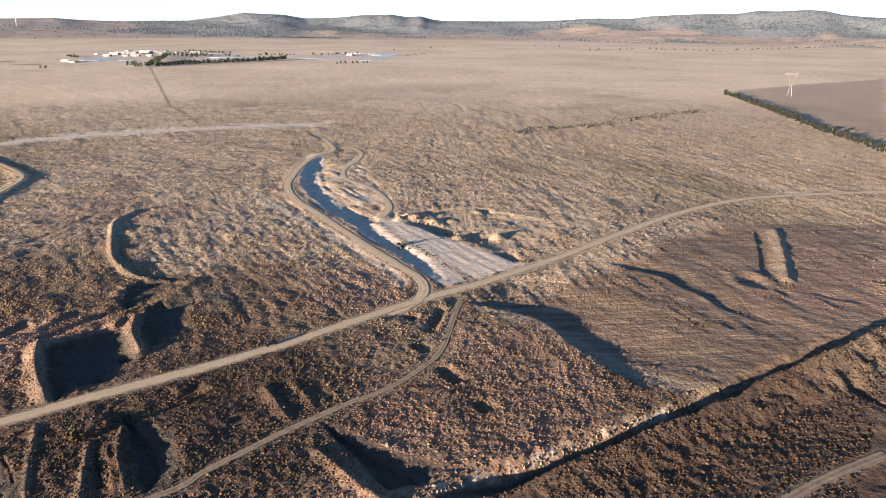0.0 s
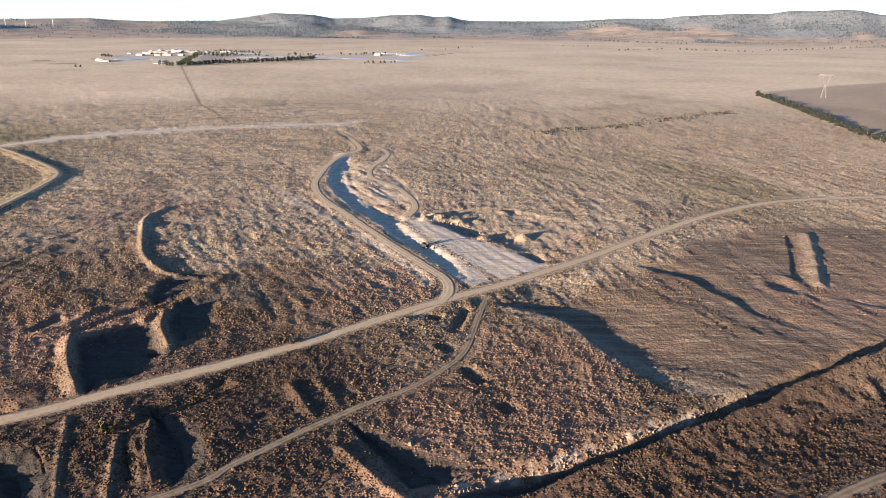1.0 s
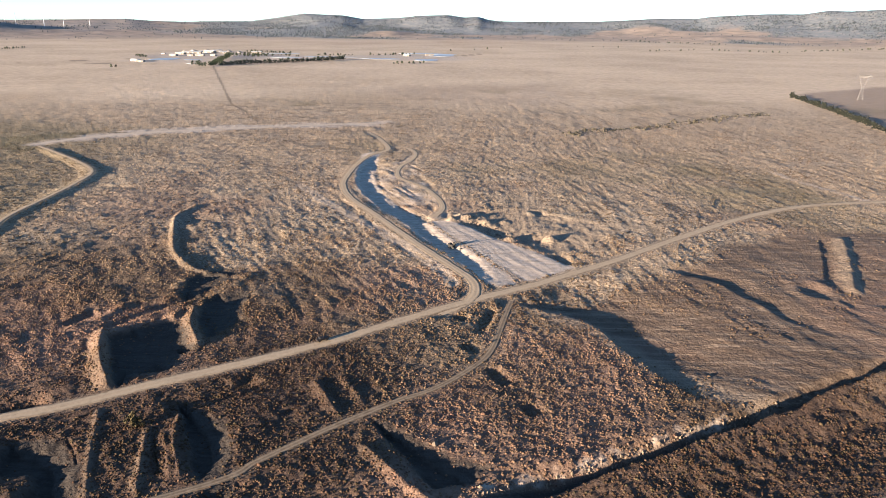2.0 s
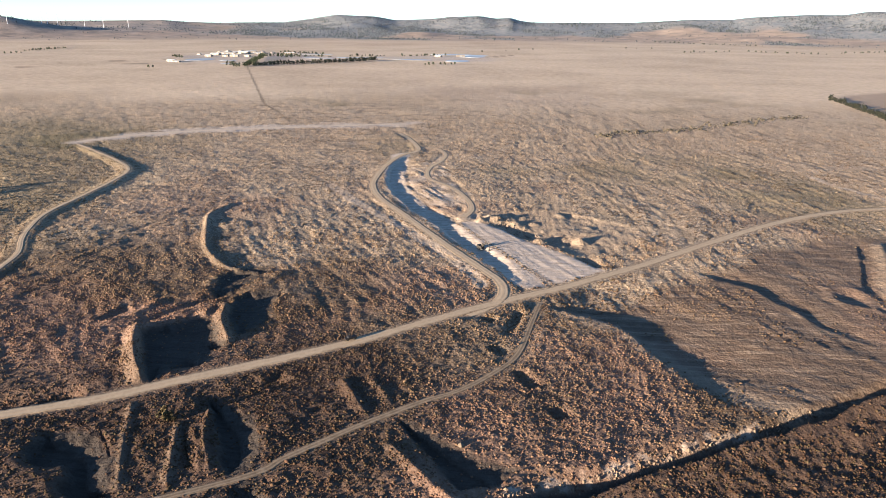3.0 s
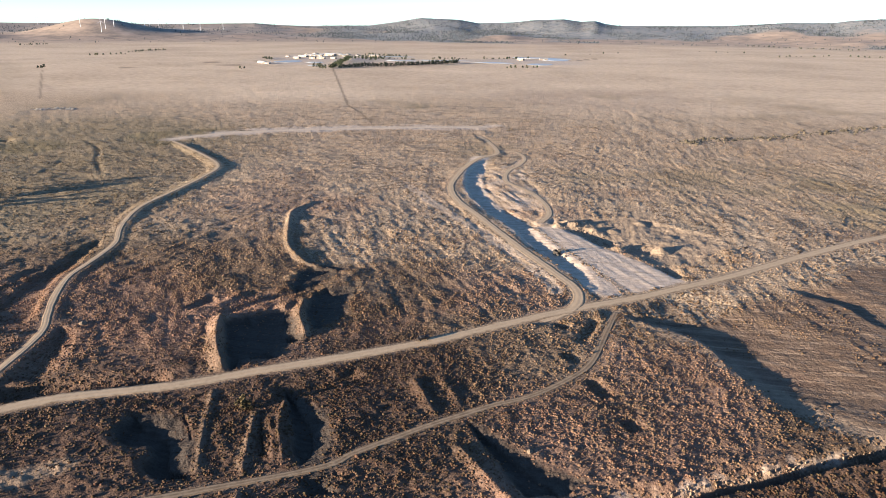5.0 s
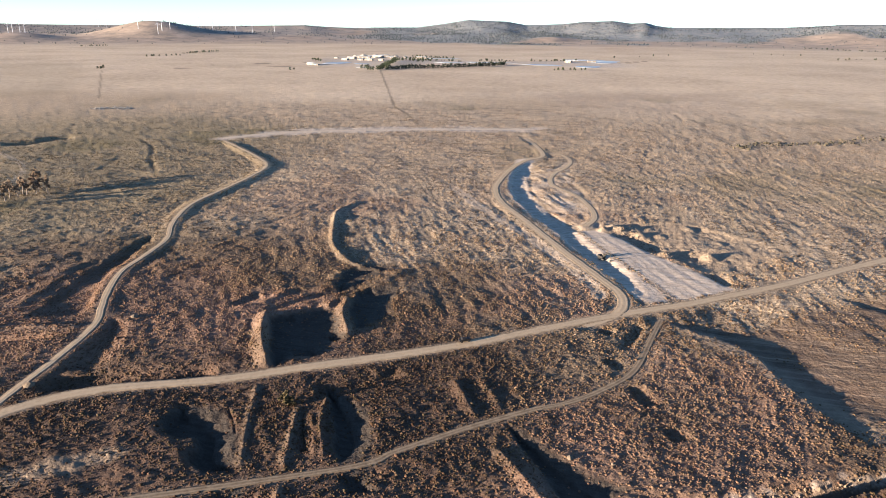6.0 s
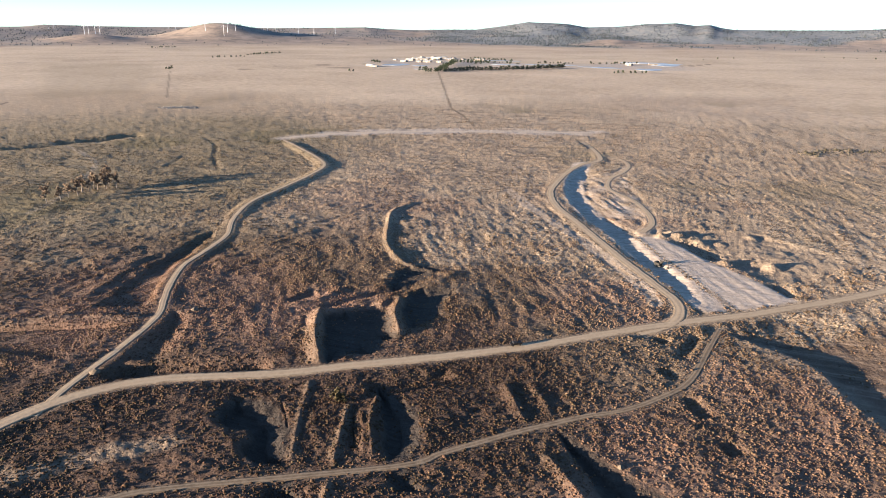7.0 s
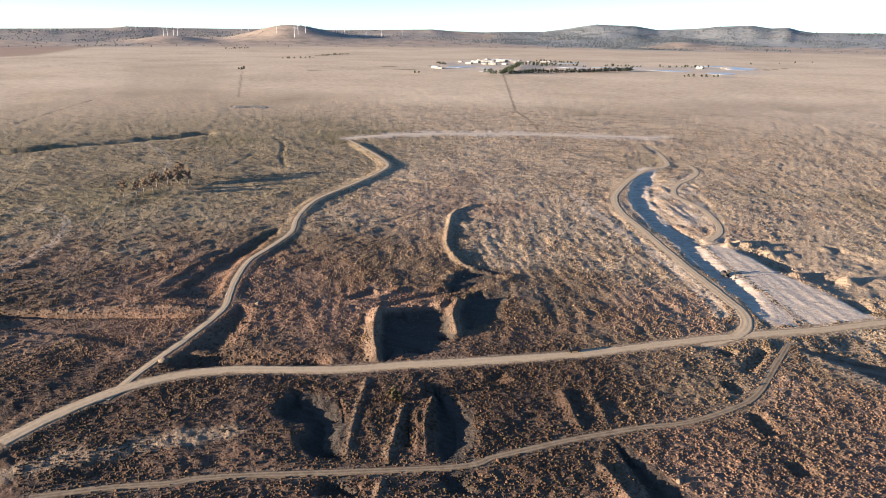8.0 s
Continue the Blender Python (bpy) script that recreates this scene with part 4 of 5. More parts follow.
def scatter(r0, r1, per_square, seed, thin0=1e4, thin1=2e4):
    rng = np.random.default_rng(seed)
    a0, a1 = radians(-36), radians(63)
    n = int(per_square * 0.5 * (a1 - a0) * (r1 * r1 - r0 * r0))
    r = np.sqrt(rng.uniform(r0 * r0, r1 * r1, n))
    a = rng.uniform(a0, a1, n)
    x, y = -np.sin(a) * r, np.cos(a) * r
    ok = rng.random(n) < step(thin1, thin0, r + 90 * rough(x, y, 110, 83, 2)) * np.clip(0.75 + 1.2 * rips(x, y), 0.15, 1)
    x, y = x[ok], y[ok]
    n = len(x)
    c = cover(x, y)
    keep = np.clip(0.72 + 0.9 * rough(x, y, 18, 82, 3), 0.05, 1.0)
    keep = np.maximum(keep, inside(x, y, TUSSOCK_FIELD, 8, 3) * 0.95)
    keep = keep * (1 - np.clip(c["bare"] * 0.75, 0, 1)) * (1 - c["pale"]) * (1 - c["short"] * np.where(rough(x, y, 18, 84, 3) > 0.3, 0.6, 0.98))
    for plot in (PIT_A, PIT_B, PIT_C, HOLE_A, HOLE_B, HOLE_C):
        keep = keep * (1 - 0.9 * inside(x, y, plot, 3, 2))
    keep = keep * (1 - 0.8 * inside(x, y, DIGS, 6, 5.0))
    d, s, a_, lee = near_line(x, y, TRENCH, 8)
    keep = keep * step(2.5, 5.5, d)
    for (name, *rest), (d, s, a_, half, lift) in zip(ROADS, road_masks(x, y)):
        keep = keep * (step(half * 0.55, half + 0.2, d) if name in ("lower_track", "corner_track") else step(half + 0.2, half + 1.3, d))
    ok = rng.random(n) < keep
    return x[ok], y[ok], rng


TUSSOCK = tussock_material()
x, y, rng = scatter(100, 330, 2.0, 11)
tussocks("tussock_grass", x, y, rng.gamma(8, 0.032, len(x)) + 0.09, "dense straw and brown grass tussocks on rough ground", 2, 4, 0.66)
x, y, rng = scatter(100, 300, 1.6, 13)
tussocks("small_tussocks", x, y, rng.gamma(6, 0.035, len(x)) + 0.08, "small dry tufts between the larger tussocks", 0, 4, 0.65)
x, y, rng = scatter(330, 800, 0.95, 12, 480, 860)
tussocks("paddock_tussocks", x, y, rng.gamma(7, 0.062, len(x)) + 0.14, "scattered dry tussocks over the rough paddock", 0, 4, 0.5)


# ---- things ----
def plain(name, colour, roughness=0.8, metal=0.0, vary=0.25, scale=2.0):
    m, n, l, bsdf = material(name, roughness)
    bsdf.inputs["Metallic"].default_value = metal
    pos = n.new("ShaderNodeNewGeometry").outputs["Position"]
    f = noise_node(n, l, scale, 5, pos, 0.7)
    dark = tuple(c * (1 - vary) for c in colour)
    light = tuple(min(1, c * (1 + vary)) for c in colour)
    l.new(ramp(n, l, f, [(0.3, dark), (0.7, light)]), bsdf.inputs["Base Color"])
    return m


def leaf_material(name, dark, light):
    m, n, l, bsdf = material(name, 0.85)
    geo = n.new("ShaderNodeNewGeometry")
    l.new(ramp(n, l, geo.outputs["Random Per Island"], [(0.0, dark), (1.0, light)]), bsdf.inputs["Base Color"])
    return m


BARK = plain("grey_bark", (0.22, 0.18, 0.15), 0.9)
PINE_LEAF = leaf_material("pine_needles", (0.022, 0.030, 0.018), (0.065, 0.075, 0.042))
GUM_LEAF = leaf_material("gum_leaves", (0.10, 0.07, 0.045), (0.26, 0.18, 0.12))
OLIVE_LEAF = leaf_material("olive_leaves", (0.028, 0.022, 0.01), (0.075, 0.056, 0.025))
SCRUB = leaf_material("grey_scrub", (0.03, 0.026, 0.018), (0.09, 0.072, 0.048))
BELT_LEAF = leaf_material("belt_leaves", (0.010, 0.012, 0.009), (0.028, 0.029, 0.02))
WHITE_STEEL = plain("white_painted_steel", (0.62, 0.63, 0.65), 0.4, 0.0, 0.04, 0.3)
GALVANISED = plain("galvanised_steel", (0.24, 0.22, 0.20), 0.5, 0.3, 0.1, 1.0)
ROOF_WHITE = plain("white_sheet_roof", (0.45, 0.45, 0.45), 0.5, 0.0, 0.1, 0.2)
ROOF_GREY = plain("grey_sheet_roof", (0.32, 0.32, 0.32), 0.5, 0.0, 0.15, 0.2)
WALL_CREAM = plain("cream_wall", (0.22, 0.185, 0.15), 0.8, 0.0, 0.15, 0.3)
DARK_GLASS = plain("dark_glass", (0.03, 0.035, 0.04), 0.1, 0.0, 0.1, 1.0)
TYRE = plain("black_rubber", (0.025, 0.025, 0.025), 0.9)
CAR_PAINT = plain("dark_car_paint", (0.025, 0.02, 0.018), 0.5, 0.0, 0.1)
DIG_PAINT = plain("dusty_dark_paint", (0.035, 0.03, 0.025), 0.55, 0.0, 0.15)
DIG_DARK = plain("dark_track_steel", (0.06, 0.055, 0.05), 0.7, 0.3)
ROCK = plain("pale_rock", (0.14, 0.105, 0.075), 0.9, 0.0, 0.3, 1.5)
BANK_CLAY = plain("pale_bank_clay", (0.19, 0.135, 0.092), 0.95, 0.0, 0.3, 1.2)
HEAP = plain("white_quarry_stone", (0.30, 0.265, 0.23), 0.9, 0.0, 0.2, 0.3)
CLAY = plain("pale_clay", (0.17, 0.125, 0.09), 0.95, 0.0, 0.25, 1.2)


def part(name, bm, mat, parent=None, label=""):
    me = bpy.data.meshes.new(name)
    bm.to_mesh(me)
    bm.free()
    me.materials.append(mat)
    ob = new(name, me)
    ob.parent = parent
    return tagged(ob, label) if label else ob


def box(bm, cx, cy, cz, sx, sy, sz, bevel=0.0, taper=1.0, turn=None):
    got = bmesh.ops.create_cube(bm, size=1.0)["verts"]
    for v in got:
        k = taper if v.co.z > 0 else 1.0
        v.co = Vector((v.co.x * sx * k, v.co.y * sy * k, v.co.z * sz))
    if bevel:
        edges = list({e for v in got for e in v.link_edges})
        got = list({v for f in bmesh.ops.bevel(bm, geom=edges, offset=bevel, segments=1, affect="EDGES")["faces"] for v in f.verts} | {v for v in got if v.is_valid})
    m = Matrix.Translation((cx, cy, cz)) @ (turn if turn else Matrix.Identity(4))
    bmesh.ops.transform(bm, matrix=m, verts=got)
    return bm


def rod(bm, a, b, r0, r1, sides=6):
    a, b = Vector(a), Vector(b)
    w = b - a
    q = w.to_track_quat("Z", "Y").to_matrix()
    rings = []
    for p, r in ((a, r0), (b, r1)):
        rings.append([bm.verts.new(p + q @ Vector((math.cos(k / sides * 6.28318) * r, math.sin(k / sides * 6.28318) * r, 0))) for k in range(sides)])
    for k in range(sides):
        j = (k + 1) % sides
        bm.faces.new((rings[0][k], rings[0][j], rings[1][j], rings[1][k]))
    bm.faces.new(rings[1])
    bm.faces.new(rings[0][::-1])
    return bm


def clump(bm, centre, size, rng, flat=0.8):
    """One ragged clump of foliage: a bent, uneven eight-sided piece."""
    c = Vector(centre)
    pts = []
    for d in ((1, 0, 0), (0, 1, 0), (-1, 0, 0), (0, -1, 0), (0, 0, flat), (0, 0, -flat)):
        pts.append(bm.verts.new(c + Vector(d) * size * rng.uniform(0.55, 1.25) + Vector((rng.uniform(-1, 1), rng.uniform(-1, 1), rng.uniform(-1, 1))) * size * 0.3))
    for k in range(4):
        j = (k + 1) % 4
        bm.faces.new((pts[k], pts[j], pts[4]))
        bm.faces.new((pts[j], pts[k], pts[5]))


def tree(name, tall, spread, leaf, label, category, seed, clumps=60, trunk=0.3, start=0.3, lean=0.0, size=0.16, group=""):
    """A tapered trunk with limbs and a crown of separate clumps with gaps between them."""
    rng = random.Random(seed)
    root = tagged(new(name), label, category, group)
    bm = bmesh.new()
    top = Vector((lean * tall, 0, tall * 0.82))
    kink = Vector((rng.uniform(-0.05, 0.05) * tall, rng.uniform(-0.05, 0.05) * tall, tall * 0.4))
    rod(bm, (0, 0, -0.4), kink, tall * 0.028, tall * 0.02, 7)
    rod(bm, kink, top, tall * 0.02, tall * 0.006, 6)
    tips = []
    for k in range(7):
        u = start + (0.95 - start) * k / 7
        base = kink.lerp(top, max(0, (u - 0.4) / 0.6)) if u > 0.4 else kink * (u / 0.4)
        a = k * 2.4 + rng.uniform(-0.4, 0.4)
        out = spread * (1.0 - 0.45 * u) * rng.uniform(0.6, 1.0)
        tip = base + Vector((math.cos(a) * out, math.sin(a) * out, tall * rng.uniform(0.08, 0.2)))
        rod(bm, base, tip, tall * 0.010, tall * 0.003, 5)
        tips.append((base, tip))
    part("trunk", bm, BARK, root)
    bm = bmesh.new()
    for k in range(clumps):
        base, tip = tips[k % 7]
        p = base.lerp(tip, rng.uniform(0.45, 1.1)) + Vector((rng.gauss(0, 1), rng.gauss(0, 1), rng.gauss(0.2, 0.9))) * spread * 0.2
        clump(bm, p, tall * size * rng.uniform(0.35, 0.8), rng)
    part("crown", bm, leaf, root)
    return root


def stand(ob, x, y, turn=0.0, grow=1.0, sink=0.05):
    """Put a thing on the ground."""
    z = float(height(np.array([x]), np.array([y]))[0])
    ob.matrix_basis = Matrix.Translation((x, y, z - sink)) @ Matrix.Rotation(turn, 4, "Z") @ Matrix.Scale(grow, 4)
    return ob


def place_copies(models, spots, seed, low=0.8, high=1.2, sink=0.1):
    """The first copies are the models themselves; the rest share their meshes."""
    rng = random.Random(seed)
    xs, ys = np.array([p[0] for p in spots]), np.array([p[1] for p in spots])
    zs = height(xs, ys)
    for k, (x, y, z) in enumerate(zip(xs, ys, zs)):
        ob = models[k] if k < len(models) else copy_thing(models[k % len(models)], Matrix.Identity(4))
        s = rng.uniform(low, high)
        ob.matrix_basis = Matrix.Translation((x, y, z - sink)) @ Matrix.Rotation(rng.uniform(0, 6.28), 4, "Z") @ Matrix.Diagonal((s, s, s * rng.uniform(0.85, 1.15), 1))


def along_line(pts, every, jitter, seed):
    rng = random.Random(seed)
    return [(x + rng.uniform(-jitter, jitter), y + rng.uniform(-jitter, jitter)) for x, y in smooth_line(pts, every)]


# gum trees beside the old track
gums = [tree("gum_tree", 11.5, 3.0, GUM_LEAF, "thin gum tree with sparse grey-brown crown on dry grass", "tree", 20 + k, 150, start=0.3, size=0.085, group="gum trees by the track") for k in range(3)]
place_copies(gums, GUMS + [(GUMS[0][0] - 3, GUMS[0][1] - 7), (GUMS[3][0] + 3, GUMS[3][1] + 4), (GUMS[5][0] + 4, GUMS[5][1] + 2), (GUMS[1][0] + 2, GUMS[1][1] + 5), (GUMS[2][0] - 3, GUMS[2][1] - 3), (GUMS[4][0] - 2, GUMS[4][1] + 5), (GUMS[3][0] - 4, GUMS[3][1] + 1)], 3, 0.75, 1.1)

# shelter belt east of the paddock
belt = [tree("shelter_tree", 6.2, 2.1, BELT_LEAF, "small dark olive tree in a planted shelter belt", "tree", 30 + k, 60, start=0.12, size=0.17, group="shelter belt") for k in range(4)]
place_copies(belt, along_line(PINES + [(352, 500), (350, 450)], 4.2, 1.3, 4), 5, 0.75, 1.3)

# dark windbreak and lone trees round the works
pines = [tree("windbreak_pine", 9.5, 3.4, PINE_LEAF, "dark green windbreak pine beside the works", "tree", 40 + k, 80, start=0.08, size=0.15, group="windbreak") for k in range(4)]
place_copies(pines, along_line(WINDBREAK, 4.6, 2.0, 6) + along_line(WINDBREAK_B, 9, 5, 7), 8, 0.8, 1.2)
lone = [tree("paddock_tree", 9.0, 3.4, PINE_LEAF, "round dark tree standing in pale pasture", "tree", 50 + k, 70, start=0.15, size=0.17, group="far paddock trees") for k in range(4)]
spots = []
for k, (line, every, jit) in enumerate(FAR_TREES):
    spots += along_line(line, every * 0.65, jit, 60 + k)
place_copies(lone, spots, 9, 0.4, 0.85)


# woods on the far range, as ragged crowns
def hill_woods(count, seed):
    rng = np.random.default_rng(seed)
    a, r = np.radians(rng.uniform(-34, 62, count)), np.sqrt(rng.uniform(3150.0 ** 2, 4600.0 ** 2, count))
    x, y = -np.sin(a) * r, np.cos(a) * r
    thick = cover(x, y)["wood"] * np.clip(0.6 + 1.3 * rough(x, y, 160, 87, 3), 0.0, 1.0) + 0.02
    ok = rng.random(count) < thick
    x, y = x[ok], y[ok]
    n = len(x)
    size = rng.uniform(1.6, 3.8, n)
    d = np.array([(1, 0, 0.9), (0, 1, 0.9), (-1, 0, 0.9), (0, -1, 0.9), (0, 0, 1.9), (0, 0, -0.3)])
    v = d[None] * size[:, None, None] * rng.uniform(0.6, 1.3, (n, 6, 1))
    v = v + np.stack([x, y, height(x, y)], -1)[:, None, :]
    f = []
    for k in range(4):
        j = (k + 1) % 4
        f += [(k, j, 4), (j, k, 5)]
    faces = (np.arange(n)[:, None, None] * 6 + np.array(f)[None]).reshape(-1, 3)
    ob = mesh_object("hill_woods", v.reshape(-1, 3), faces, FAR_WOOD, True)
    return tagged(ob, "grey-green open woodland over the far hills", "woodland", kind="stuff")


FAR_WOOD = plain("far_gum_crowns", (0.06, 0.068, 0.07), 0.95, 0.0, 0.25, 0.02)
hill_woods(36000, 88)


# wind turbines on the western rise
def wind_turbine(tall, seed):
    rng = random.Random(seed)
    root = tagged(new("wind_turbine"), "tall white three-bladed wind turbine on a bald hill", "wind turbine", "wind farm")
    bm = rod(bmesh.new(), (0, 0, -1), (0, 0, tall), 1.3, 0.8, 10)
    part("tower", bm, WHITE_STEEL, root)
    part("nacelle", box(bmesh.new(), 0, 1.0, tall + 1.2, 2.4, 6.0, 2.4, 0.4), WHITE_STEEL, root)
    hub = part("hub", rod(bmesh.new(), (0, -3.2, tall + 1.2), (0, -5.2, tall + 1.2), 1.5, 0.7, 8), WHITE_STEEL, root)
    first = rng.uniform(0, 2.1)
    for k in range(3):
        a = first + k * 2.0944
        bm = bmesh.new()
        way, wide = Vector((math.sin(a), 0, math.cos(a))), Vector((math.cos(a), 0, -math.sin(a)))
        c = Vector((0, -4.2, tall + 1.2))
        ring = []
        for u, w in ((1, 0.4), (5, 0.7), (14, 0.4), (25, 0.1)):
            p = c + way * u
            ring.append([bm.verts.new(p + wide * w), bm.verts.new(p + Vector((0, 0.3, 0)) * w), bm.verts.new(p - wide * w * 0.5), bm.verts.new(p - Vector((0, 0.3, 0)) * w)])
        for p, q in zip(ring, ring[1:]):
            for j in range(4):
                bm.faces.new((p[j], p[(j + 1) % 4], q[(j + 1) % 4], q[j]))
        part("blade", bm, WHITE_STEEL, root)
    return root


mills = [wind_turbine(56, k) for k in range(3)]
rng = random.Random(12)
zs = height(np.array([p[0] for p in TURBINES]), np.array([p[1] for p in TURBINES]))
for k, ((x, y), z) in enumerate(zip(TURBINES, zs)):
    ob = mills[k] if k < 3 else copy_thing(mills[k % 3], Matrix.Identity(4))
    ob.matrix_basis = Matrix.Translation((x, y, z)) @ Matrix.Rotation(radians(20 + rng.uniform(-12, 12)), 4, "Z") @ Matrix.Scale(0.45 if x < -3300 else 0.6 if x < -2950 else 0.85, 4)


# transmission tower
def pylon():
    root = tagged(new("transmission_tower"), "pale steel lattice transmission tower with a V head", "pylon")
    waist = 17.0
    for sx, sy in ((-1, -1), (1, -1), (1, 1), (-1, 1)):
        part("leg", rod(bmesh.new(), (sx * 3.6, sy * 3.6, -0.3), (sx * 0.9, sy * 0.9, waist), 0.15, 0.12, 5), GALVANISED, root)
    for s in (-1, 1):
        for d in (-0.8, 0.8):
            part("arm", rod(bmesh.new(), (s * 0.9, d, waist), (s * 6.0, d * 0.6, 33), 0.13, 0.1, 5), GALVANISED, root)
        part("arm_tip", rod(bmesh.new(), (s * 6.0, 0, 33), (s * 7.0, 0, 36.5), 0.16, 0.1, 5), GALVANISED, root)
    for dz in (31.5, 33.0):
        part("crossarm", rod(bmesh.new(), (-10.0 if dz > 32 else -5.5, 0, dz), (10.0 if dz > 32 else 5.5, 0, dz), 0.13, 0.13, 5), GALVANISED, root)
    for k in range(5):
        z0, z1 = waist * k / 5, waist * (k + 1) / 5
        w0, w1 = 3.6 - 2.7 * k / 5, 3.6 - 2.7 * (k + 1) / 5
        for a, b in (((-1, -1), (1, -1)), ((1, -1), (1, 1)), ((1, 1), (-1, 1)), ((-1, 1), (-1, -1))):
            part("brace", rod(bmesh.new(), (a[0] * w0, a[1] * w0, z0), (b[0] * w1, b[1] * w1, z1), 0.06, 0.06, 4), GALVANISED, root)
    for k in range(5):
        for s in (-1, 1):
            u = k / 5
            part("brace", rod(bmesh.new(), (s * (0.9 + 5.1 * u), -0.7, waist + 16 * u), (s * (0.9 + 5.1 * (u + 0.2)), 0.7, waist + 16 * (u + 0.2)), 0.06, 0.06, 4), GALVANISED, root)
    for x in (-9.5, 0, 9.5):
        part("insulator", rod(bmesh.new(), (x, 0, 33), (x, 0, 29.5), 0.15, 0.15, 5), GALVANISED, root)
    return root


stand(pylon(), PYLON[0][0] + 4, PYLON[0][1], radians(-25), 0.92)


# works buildings
def shed(long, wide, tall, roof, label, category="shed"):
    root = tagged(new("works_shed"), label, category, "works buildings")
    part("wall", box(bmesh.new(), 0, 0, tall / 2, long, wide, tall), WALL_CREAM, root)
    bm = bmesh.new()
    h, o = wide * 0.16, 0.5
    L, W = long / 2 + o, wide / 2 + o
    v = [bm.verts.new(p) for p in ((-L, -W, tall), (L, -W, tall), (L, W, tall), (-L, W, tall), (-L, 0, tall + h), (L, 0, tall + h))]
    for f in ((0, 1, 5, 4), (2, 3, 4, 5), (0, 4, 3), (1, 2, 5), (3, 2, 1, 0)):
        bm.faces.new([v[k] for k in f])
    part("roof", bm, roof, root)
    for k in range(max(1, int(long / 12))):
        x = -long / 2 + (k + 0.5) * long / max(1, int(long / 12))
        part("door", box(bmesh.new(), x, -wide / 2 - 0.05, min(2.2, tall * 0.4), 4.0, 0.2, min(4.2, tall * 0.75)), ROOF_GREY, root)
        part("window", box(bmesh.new(), x + 4.2, -wide / 2 - 0.04, tall * 0.6, 1.6, 0.16, 1.2), DARK_GLASS, root)
    return root


rng = random.Random(21)
for k, (x, y, long, wide, tall) in enumerate(SHEDS):
    white = k % 3 != 2
    stand(shed(long, wide, tall, ROOF_WHITE if white else ROOF_GREY, "long cream works shed with a white sheet roof" if white else "cream works shed with a weathered grey roof"), x, y, rng.uniform(-0.5, 0.5), 1.0, 0.3)


def mound_of(name, size, mat, label, category, seed, flat=0.55, group=""):
    """A heap or boulder: a ball worn out of round, with lumps."""
    rng = random.Random(seed)
    bm = bmesh.new()
    bmesh.ops.create_icosphere(bm, subdivisions=2, radius=1.0)
    for v in bm.verts:
        k = 1 + 0.35 * noise.noise(v.co * 1.3 + Vector((seed * 3.1, 0, 0))) + 0.12 * noise.noise(v.co * 3.7 + Vector((0, seed, 0)))
        v.co = Vector((v.co.x * k * size, v.co.y * k * size * rng.uniform(0.97, 1.03), v.co.z * k * size * flat))
    me = bpy.data.meshes.new(name)
    bm.to_mesh(me)
    bm.free()
    me.materials.append(mat)
    return tagged(new(name, me), label, category, group)


for k, (x, y, s) in enumerate(STOCKPILES):
    stand(mound_of("stockpile", s, HEAP, "pale heap of quarried stone beside the sheds", "stockpile", 70 + k, 0.6, "stockpiles"), x, y, k * 1.3)


# ponds
def water_material():
    m, n, l, bsdf = material("still_water", 0.4)
    bsdf.inputs["Specular IOR Level"].default_value = 0.6
    pos = n.new("ShaderNodeNewGeometry").outputs["Position"]
    f = noise_node(n, l, 0.02, 3, pos)
    l.new(ramp(n, l, f, [(0.3, (0.24, 0.26, 0.27)), (0.7, (0.34, 0.35, 0.35))]), bsdf.inputs["Base Color"])
    bump(n, l, bsdf, noise_node(n, l, 1.5, 3, pos), 0.05, 0.05)
    return m


WATER = water_material()
for k, (cx, cy, rx, ry) in enumerate(PONDS):
    bm = bmesh.new()
    ring = []
    for j in range(40):
        a = j / 40 * 6.28318
        w = 1 + 0.22 * noise.noise(Vector((math.cos(a) * 1.4 + k * 7, math.sin(a) * 1.4, 0.5)))
        ring.append((cx + math.cos(a) * rx * w, cy + math.sin(a) * ry * w))
    z = float(np.max(height(np.array([p[0] for p in ring]), np.array([p[1] for p in ring]))))
    upper = [bm.verts.new((x, y, z + 0.25)) for x, y in ring]
    lower = [bm.verts.new((x, y, z - 1.5)) for x, y in ring]
    bm.faces.new(upper)
    for j in range(40):
        i = (j + 1) % 40
        bm.faces.new((lower[j], lower[i], upper[i], upper[j]))
    tagged(part("water", bm, WATER), "pale blue-grey settling pond at the works", "pond", kind="structure")


